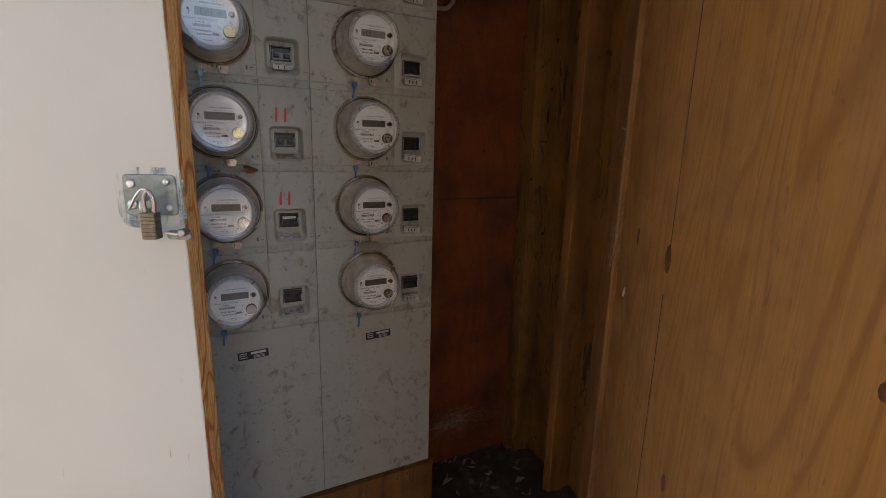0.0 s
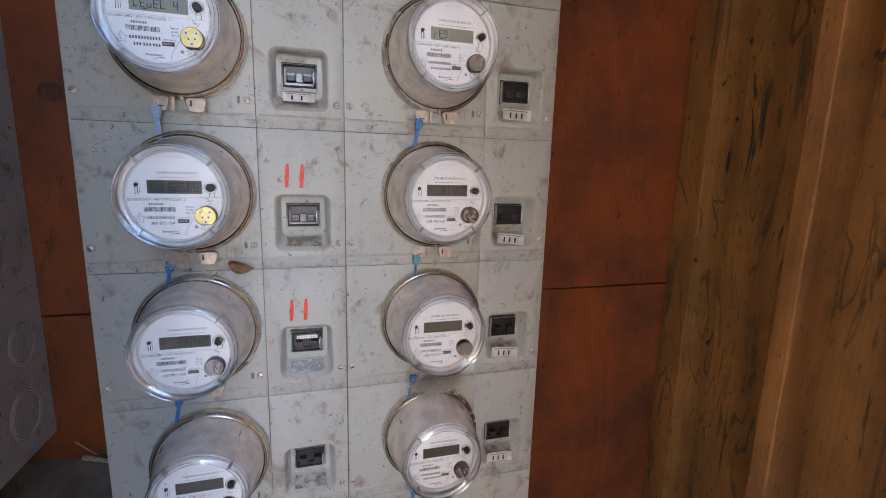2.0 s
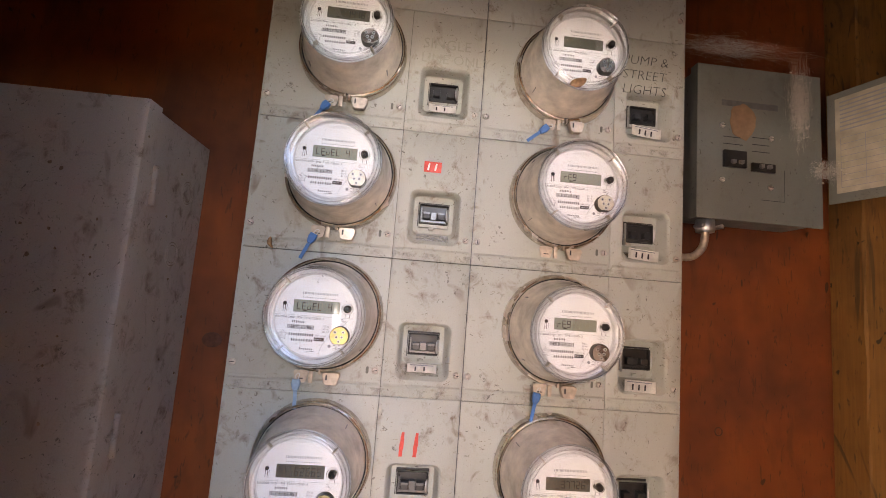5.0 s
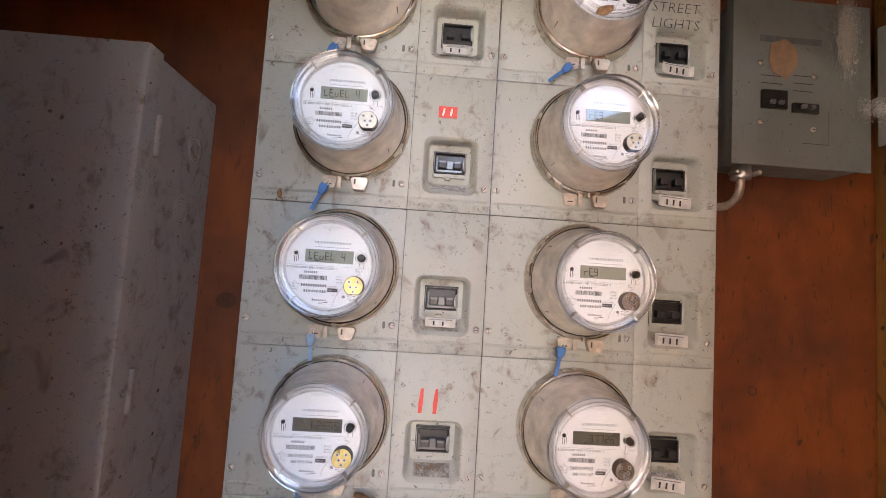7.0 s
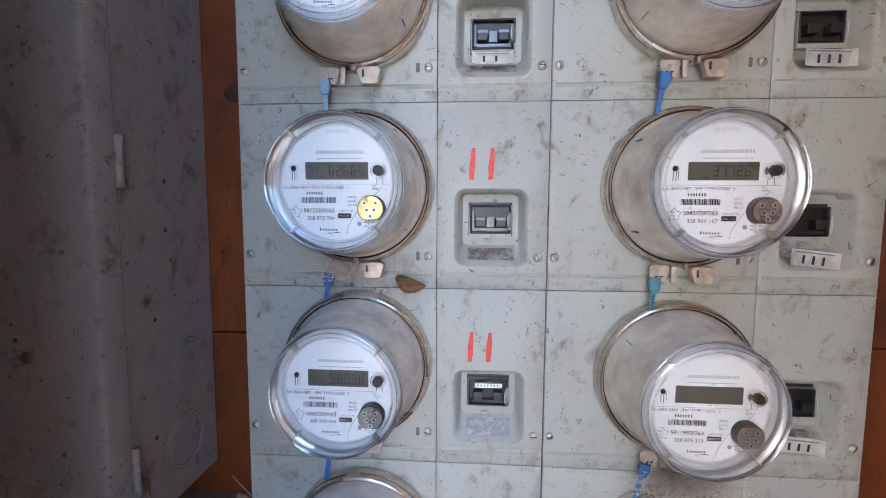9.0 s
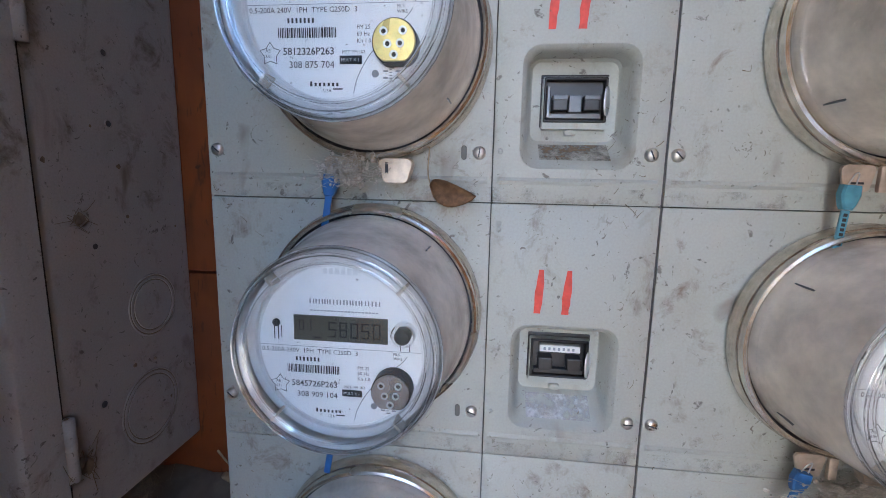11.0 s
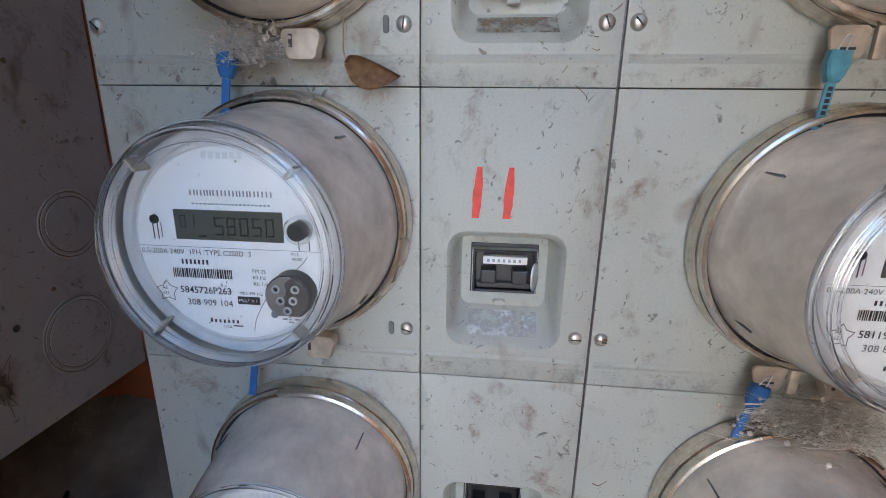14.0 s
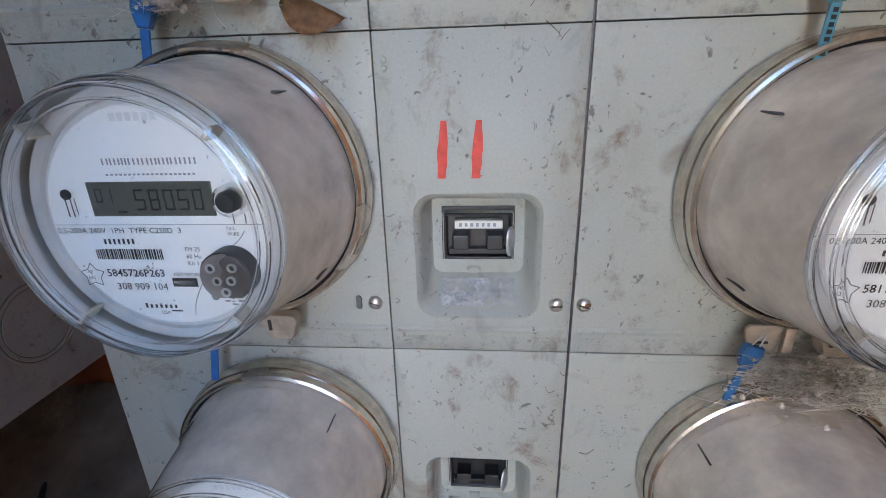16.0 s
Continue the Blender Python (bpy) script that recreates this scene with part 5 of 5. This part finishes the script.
# lower dusty box, with a cable lying over it
low = thing("wireway_box", "low dusty grey sheet-steel box beside the panel foot", "junction box")
part("body", box(-1.0, -0.372, 0.030, WALL_Y - 0.001, -0.03, 0.690, 0.003), M["boxgrey"], low)
bm = bmesh.new()
g = [[bm.verts.new((-1.0 + 0.631 * i / 60, 0.024 + 0.125 * j / 14, 0.698 + 0.075 * (j / 14) ** 1.2 * (0.9 + 0.30 * noise.noise((i * .12, j * .15, 4))) + 0.003 * noise.noise((i * .8, j * .8, 9)))) for i in range(61)] for j in range(15)]
for j in range(14):
    for i in range(60):
        bm.faces.new([g[j][i], g[j][i + 1], g[j + 1][i + 1], g[j + 1][i]]).smooth = True
lip = [[bm.verts.new((v.co.x, 0.022, 0.690)) for v in g[0]]]
for i in range(60):
    bm.faces.new([lip[0][i], lip[0][i + 1], g[0][i + 1], g[0][i]])
edge = [bm.verts.new((-0.368, row[-1].co.y, 0.690)) for row in g]
for j in range(14):
    bm.faces.new([g[j][-1], edge[j], edge[j + 1], g[j + 1][-1]])
part("lid", bm, M["dust"], low, "lid heaped with dust against the wall")
cable = thing("black_cable", "loose loop of black cable lying on the dusty box", "cable")
part("loop", tube(bmesh.new(), bend([(-0.362, 0.095, 0.712), (-0.385, 0.030, 0.707), (-0.43, 0.006, 0.706), (-0.485, 0.006, 0.706), (-0.53, 0.04, 0.706), (-0.55, 0.09, 0.706), (-0.54, 0.14, 0.712)], 8), 0.0031), M["rubber"], cable)
stalk = thing("dry_stalks", "pale dry stalks lying at the foot of the wall", "dry stalks")
rnd = random.Random(12)
for i in range(7):
    x = -0.50 + i * 0.012
    part("stalk", tube(bmesh.new(), bend([(x, 0.12 + rnd.uniform(-.02, .02), 0.704 + rnd.uniform(0, .014)), (x + 0.04, 0.115 + rnd.uniform(-.02, .02), 0.714 + rnd.uniform(0, .01)), (x + 0.09, 0.12 + rnd.uniform(-.03, .02), 0.704)], 4), 0.0017, 5, 0.5), M["straw"], stalk)
part("splinter", tube(bmesh.new(), bend([(-0.455, 0.128, 0.775), (-0.425, 0.118, 0.772), (-0.400, 0.112, 0.768), (-0.372, 0.106, 0.764)], 4), 0.0048, 6, 0.5), M["straw"], stalk)
part("splinter", tube(bmesh.new(), bend([(-0.470, 0.140, 0.800), (-0.452, 0.132, 0.790), (-0.430, 0.124, 0.778)], 4), 0.0016, 5, 0.6), M["straw"], stalk)
for x, z in ((-0.400, 0.655), (-0.400, 0.30), (-0.95, 0.655)):
    share(SCREW, "screw", (x, 0.030, z), low)


# clumps of dirt, web and mud caught on the cabinet
def clumps(seed):
    rnd = random.Random(seed)
    bm = bmesh.new()
    spots = []
    for _ in range(34):
        spots.append((GX - 0.004 + rnd.gauss(0, 0.004), GF - 0.010 + rnd.uniform(0, 0.022), rnd.uniform(GZ0 + 0.02, GZ1 - 0.05), rnd.uniform(0.0012, 0.0030)))
    for _ in range(44):
        spots.append((rnd.uniform(-0.80, GX - 0.03), GF - 0.0118, rnd.uniform(GZ0 + 0.05, GZ1 - 0.05), rnd.uniform(0.0010, 0.0028)))
    for _ in range(16):
        spots.append((GX + 0.0006, rnd.uniform(GF + 0.03, 0.14), rnd.uniform(GZ0 + 0.02, GZ1 - 0.05), rnd.uniform(0.0010, 0.0024)))
    spots += [(GX + 0.004, GF + 0.040, 0.882, 0.006), (GX + 0.006, GF + 0.030, 0.893, 0.006), (GX + 0.004, GF + 0.026, 0.935, 0.004), (GX - 0.085, GF - 0.013, 1.062, 0.006), (GX + 0.002, 0.005, 1.112, 0.005)]
    for x, y, z, r in spots:
        if r > 0.0045:
            for _ in range(12):
                p = Vector((x, y, z)) + Vector((rnd.gauss(0, .25), rnd.gauss(0, 1), rnd.gauss(0, 1.2))) * r
                tube(bm, bend([p, p + Vector((rnd.gauss(0, .3), rnd.gauss(0, 1), rnd.gauss(0, 1))) * r, p + Vector((rnd.gauss(0, .3), rnd.gauss(0, 1), rnd.gauss(-.4, 1))) * r * 1.6], 2), 0.0003, 3)
        v = bmesh.ops.create_icosphere(bm, subdivisions=2, radius=r)["verts"]
        s3 = (0.5, 1, 1) if x > GX - 0.01 else (1, 0.45, 1)
        for q in v:
            k = 1 + 0.7 * noise.noise(q.co * 420 + Vector((x, y, z)) * 90)
            q.co = Vector((x + q.co.x * k * s3[0], y + q.co.y * k * s3[1], z + q.co.z * k * rnd.uniform(.9, 1.3)))
    return bm


tagged(part("dirt_clumps", clumps(8), M["husk"]), "clumps of brown dirt and web stuck on the grey cabinet", "debris", kind="stuff")

# ---------------------------------------------------------------- small load centre
LX0, LX1, LZ0, LZ1, LF = 0.427, 0.684, 1.700, 2.007, 0.060
load = thing("breaker_panel", "small blue-grey breaker panel with its door hanging open", "breaker panel")
part("body", box(LX0 + 0.006, LX1 - 0.006, LF + 0.004, WALL_Y - 0.001, LZ0 + 0.006, LZ1 - 0.006, 0.002), M["loadgrey"], load)
bm = bmesh.new()
holes = ((0.478, 0.524, 1.802, 1.835, "L"), (0.535, 0.582, 1.798, 1.815, "R"))
add_box(bm, LX0, LX1, LF - 0.0015, LF + 0.0035, LZ0, LZ1, 0.001)
add_box(bm, LX0, LX0 + 0.003, LF, LF + 0.02, LZ0, LZ1)
part("front_cover", bm, M["loadgrey"], load)
for x0, x1, z0, z1, _ in holes:
    b = part("breaker", box(x0, x1, LF - 0.008, LF - 0.0016, z0, z1, 0.0012), M["black"], load)
    for i in (0, 1):
        part("toggle", box(x0 + 0.012 + i * 0.016, x0 + 0.020 + i * 0.016, LF - 0.014, LF - 0.008, z0 + 0.006, z0 + 0.013, 0.001), plain_grey, b)
for x, z, w, h in ((0.479, 1.848, 0.040, 0.0016), (0.479, 1.862, 0.040, 0.0016), (0.538, 1.838, 0.036, 0.0016), (0.538, 1.852, 0.036, 0.0016), (0.538, 1.866, 0.036, 0.0016), (0.604, 1.745, 0.0010, 0.062), (0.555, 1.744, 0.049, 0.0010)):
    part("pressed_line", bar(bmesh.new(), x, z, w, h, LF - 0.0022), M["ink"], load)
bm = bmesh.new()
bar(bm, 0.476, 1.925, 0.116, 0.012, LF - 0.0022)
part("dark_strip", bm, plain("dull_grey_strip", (0.12, 0.125, 0.13), 0.6, 0, 0.2, 90), load)
pts = [(0.026 * (1 + 0.25 * noise.noise((math.cos(a_) * 2, math.sin(a_) * 2, 3))) * math.cos(a_), 0.036 * (1 + 0.2 * noise.noise((math.cos(a_) * 2, math.sin(a_) * 2, 7))) * math.sin(a_)) for a_ in [2 * math.pi * i / 24 for i in range(24)]]
part("tape_patch", loops(bmesh.new(), [[(0.519 + x, LF - 0.0016, 1.897 + z) for x, z in pts], [(0.519 + x, LF - 0.0030, 1.897 + z) for x, z in pts]], cap=True), M["tan"], load, "brown peeling tape patch")
for x, z in ((0.478, 1.777), (0.576, 1.770), (0.478, 1.885), (0.578, 1.868)):
    share(SCREW, "screw", (x, LF - 0.0015, z), load)
HD = Matrix(((0.26, 0.966, 0, 0.690), (-0.966, 0.26, 0, 0.052), (0, 0, 1, 0), (0, 0, 0, 1)))
ld = part("door", worn(box(0.0, 0.195, 0.0, 0.004, 1.747, 1.965, 0.001), HD), M["loadgrey"], load, "open steel door seen from inside")
bm = box(0.014, 0.185, -0.0008, -0.0002, 1.765, 1.952)
part("paper_chart", worn(bm, HD), plain("soiled_chart_paper", (0.46, 0.43, 0.34), 0.8, 0, 0.25, 30), ld, "soiled grey-green circuit chart")
chart = [(0.022, 1.775 + i * 0.012, 0.155, 0.0009) for i in range(9)] + [(0.022 + i * 0.0386, 1.775, 0.0009, 0.096) for i in range(5)]
chart += [(0.022, 1.885 + i * 0.008, 0.10 + 0.05 * ((i * 7) % 3) / 2, 0.0028) for i in range(8)]
for x, z, w, h in chart:
    part("chart_line", worn(bar(bmesh.new(), x, z, w, h, -0.0012), HD), M["greyink"], ld)
elbow = thing("conduit_elbow", "short steel conduit elbow joining the two enclosures", "conduit")
EX, EY = 0.458, 0.078
part("pipe", tube(bmesh.new(), bend([(EX, EY, 1.700), (EX, EY, 1.668), (EX - 0.006, EY, 1.645), (EX - 0.024, EY, 1.628), (EX - 0.05, EY, 1.624), (0.3652, EY, 1.624)], 6), 0.0072, 14), M["tabsteel"], elbow)
c = part("connector", lathe(bmesh.new(), [(0.0, -0.012), (0.0165, -0.012), (0.0175, -0.006), (0.0165, 0.012), (0, 0.012)], 16), M["zinc"], elbow)
c.rotation_euler, c.location = (radians(90), 0, 0), (EX, EY, 1.688)
for dx in (-0.018, 0.020):
    c = part("clamp_screw", lathe(bmesh.new(), [(0.0045, 0), (0.0045, -0.022), (0.0032, -0.024), (0, -0.024)], 10), M["zinc"], elbow)
    c.location = (EX + dx, EY + 0.002, 1.686)

# ---------------------------------------------------------------- dry leaf, flecks and cobwebs
lf = bmesh.new()
n = 12
rows_ = []
for i in range(n + 1):
    t = i / n
    w = 0.0105 * math.sin(math.pi * t ** 0.72) ** 0.75 * (1 - 0.25 * t) + 0.0004
    rows_.append([lf.verts.new((0.036 * t - 0.006, -0.005 - 0.004 * math.sin(t * 3) - 0.0045 * s * s, s * w * (1.15 if s < 0 else 0.8) + 0.004 - 0.016 * t + 0.008 * t * t)) for s in (-1, -0.5, 0, 0.5, 1)])
for p, q in zip(rows_, rows_[1:]):
    for k in range(4):
        lf.faces.new([p[k], q[k], q[k + 1], p[k + 1]]).smooth = True
bmesh.ops.solidify(lf, geom=lf.faces[:], thickness=0.0005)
leaf_t = thing("dry_leaf", "curled brown dead leaf caught in a cobweb thread", "leaf", loc=(-0.170, -0.004, 1.146))
BLADE = part("blade", lf, M["leaf"], leaf_t)
part("stem", tube(bmesh.new(), bend([(-0.004, -0.004, 0.0), (-0.008, -0.003, 0.012), (-0.007, -0.004, 0.032)], 5), 0.0005, 5), M["straw"], leaf_t)
for label_, loc_, turn, size in (("small orange leaf scrap caught in a web beside a meter", (-0.318, -0.006, 1.583), (20, 60, 0), 0.5), ("tan leaf scrap stuck on a meter cover", (0.121, -0.100, 1.842), (0, -40, 0), 0.75)):
    scrap = thing("leaf_scrap", label_, "leaf", "leaf scraps", loc=loc_)
    scrap.rotation_euler, scrap.scale = [radians(v) for v in turn], (size, size, size)
    share(BLADE, "blade", parent=scrap)



def web_patch(name, label, centre, size, count, seed, material, r=0.00022, length=0.5):
    """A tangle of fine threads."""
    rnd = random.Random(seed)
    bm = bmesh.new()
    c, s = Vector(centre), Vector(size)
    for _ in range(count):
        p = c + Vector((rnd.gauss(0, .4) * s.x, rnd.gauss(0, .4) * s.y, rnd.gauss(0, .4) * s.z))
        d = Vector((rnd.gauss(0, 1) * s.x, rnd.gauss(0, 1) * s.y, rnd.gauss(0, 1) * s.z)) * length
        m = p + d * 0.5 + Vector((rnd.gauss(0, .15) * s.x, rnd.gauss(0, .1) * s.y, rnd.gauss(0, .15) * s.z))
        tube(bm, bend([p, m, p + d], 3), r * rnd.uniform(0.6, 1.6), 3)
    for _ in range(count // 2 if material is M["webdirt"] else count // 12):
        p = c + Vector((rnd.gauss(0, .4) * s.x, rnd.gauss(0, .4) * s.y, rnd.gauss(0, .4) * s.z))
        bmesh.ops.create_icosphere(bm, subdivisions=1, radius=rnd.uniform(0.0006, 0.0018), matrix=Matrix.Translation(p) @ Matrix.Diagonal((1, 1, rnd.uniform(.6, 1.5), 1)))
    return tagged(part(name, bm, material), label, "cobweb", kind="stuff")


web_patch("cobweb", "thick dusty cobweb hanging over the breaker panel", (0.612, LF - 0.03, 1.93), (0.020, 0.012, 0.075), 1500, 1, M["web"], 0.00005, 0.30)
web_patch("cobweb", "dusty cobweb between the breaker panel and its open door", (0.655, LF - 0.04, 1.80), (0.030, 0.012, 0.020), 800, 11, M["web"], 0.00005, 0.30)
web_patch("cobweb", "cobweb along the top of the breaker panel", (0.50, LF, 2.045), (0.12, 0.03, 0.012), 700, 2, M["web"], 0.00006, 0.35)
web_patch("cobweb", "dusty cobweb clump under a meter", (0.150, -0.035, 0.925), (0.055, 0.025, 0.014), 700, 3, M["webdirt"], 0.00016, 0.22)
web_patch("cobweb", "dusty cobweb hanging under the grey cabinet", (-0.515, 0.075, 0.795), (0.010, 0.020, 0.026), 160, 9, M["husk"], 0.00016, 0.4)
web_patch("cobweb", "cobweb tangle under a lock ring", (-0.235, -0.025, 1.158), (0.032, 0.012, 0.014), 260, 4, M["webdirt"], 0.00014, 0.3)
web_patch("cobweb", "cobweb threads on the plywood edge", (0.60, -0.515, 0.98), (0.012, 0.016, 0.10), 36, 5, M["web"], 0.00013, 0.35)
web_patch("cobweb", "cobweb threads on the plywood edge", (0.60, -0.515, 1.24), (0.012, 0.016, 0.05), 16, 6, M["web"], 0.00013, 0.35)
web_patch("cobweb", "dusty cobweb in the wall corner", (0.52, 0.13, 0.15), (0.12, 0.03, 0.05), 200, 7, M["webdirt"], 0.00016)


# dead insects, husks and hair-like scuffs stuck to the panel face
def debris(count, seed):
    """Crumbs and curled hairs in loose drifts, thicker along the folds and under the rings."""
    rnd = random.Random(seed)
    bm = bmesh.new()
    drifts = [(rnd.uniform(XS[0] + 0.02, XS[4] - 0.02), rnd.uniform(0.55, 2.1)) for _ in range(26)]
    drifts += [(rnd.choice((XS[0] + 0.02, XS[1] - 0.008, XS[2] - 0.02, XS[3] - 0.01, XS[4] - 0.02)), rnd.uniform(0.7, 2.0)) for _ in range(16)]
    for k in range(count):
        if k % 3:
            dx_, dz_ = rnd.choice(drifts)
            x, z = dx_ + rnd.gauss(0, 0.014), dz_ + rnd.gauss(0, 0.020)
        else:
            x, z = rnd.uniform(XS[0] + 0.01, XS[4] - 0.01), rnd.uniform(0.2, 2.1)
        if not XS[0] + 0.004 < x < XS[4] - 0.004:
            continue
        L = rnd.uniform(0.002, 0.008) * (1.6 if rnd.random() < 0.1 else 1)
        a_ = rnd.uniform(0, 6.3)
        dx, dz = L * math.cos(a_), L * math.sin(a_)
        tube(bm, bend([(x, -0.0004, z), (x + dx * .5 + rnd.gauss(0, L * .3), -0.0007, z + dz * .5 + rnd.gauss(0, L * .3)), (x + dx, -0.0004, z + dz)], 2), rnd.uniform(0.00012, 0.00042), 4, 0.4)
    return bm


tagged(part("husks", debris(380, 21), M["husk"]), "small dry husks and scuffs stuck on the panel", "debris", kind="stuff")
def litter(count, seed):
    rnd = random.Random(seed)
    bm = bmesh.new()
    for _ in range(count):
        x, y = rnd.uniform(0.36, 0.78), rnd.uniform(-0.38, 0.12)
        s = rnd.uniform(0.012, 0.03)
        v = [bm.verts.new(Matrix.Translation((x, y, -0.012 + rnd.uniform(0, .012))) @ Euler((rnd.gauss(0, .4), rnd.gauss(0, .4), rnd.uniform(0, 6))).to_matrix().to_4x4() @ Vector(p)) for p in ((-s, 0, 0), (-s * .2, s * .4, .002), (s, 0, 0.003), (-s * .2, -s * .4, .001))]
        bm.faces.new(v)
    return bm


tagged(part("dead_leaves", litter(60, 31), M["husk"]), "dead leaves littering the dirt floor", "dead leaves", kind="stuff")
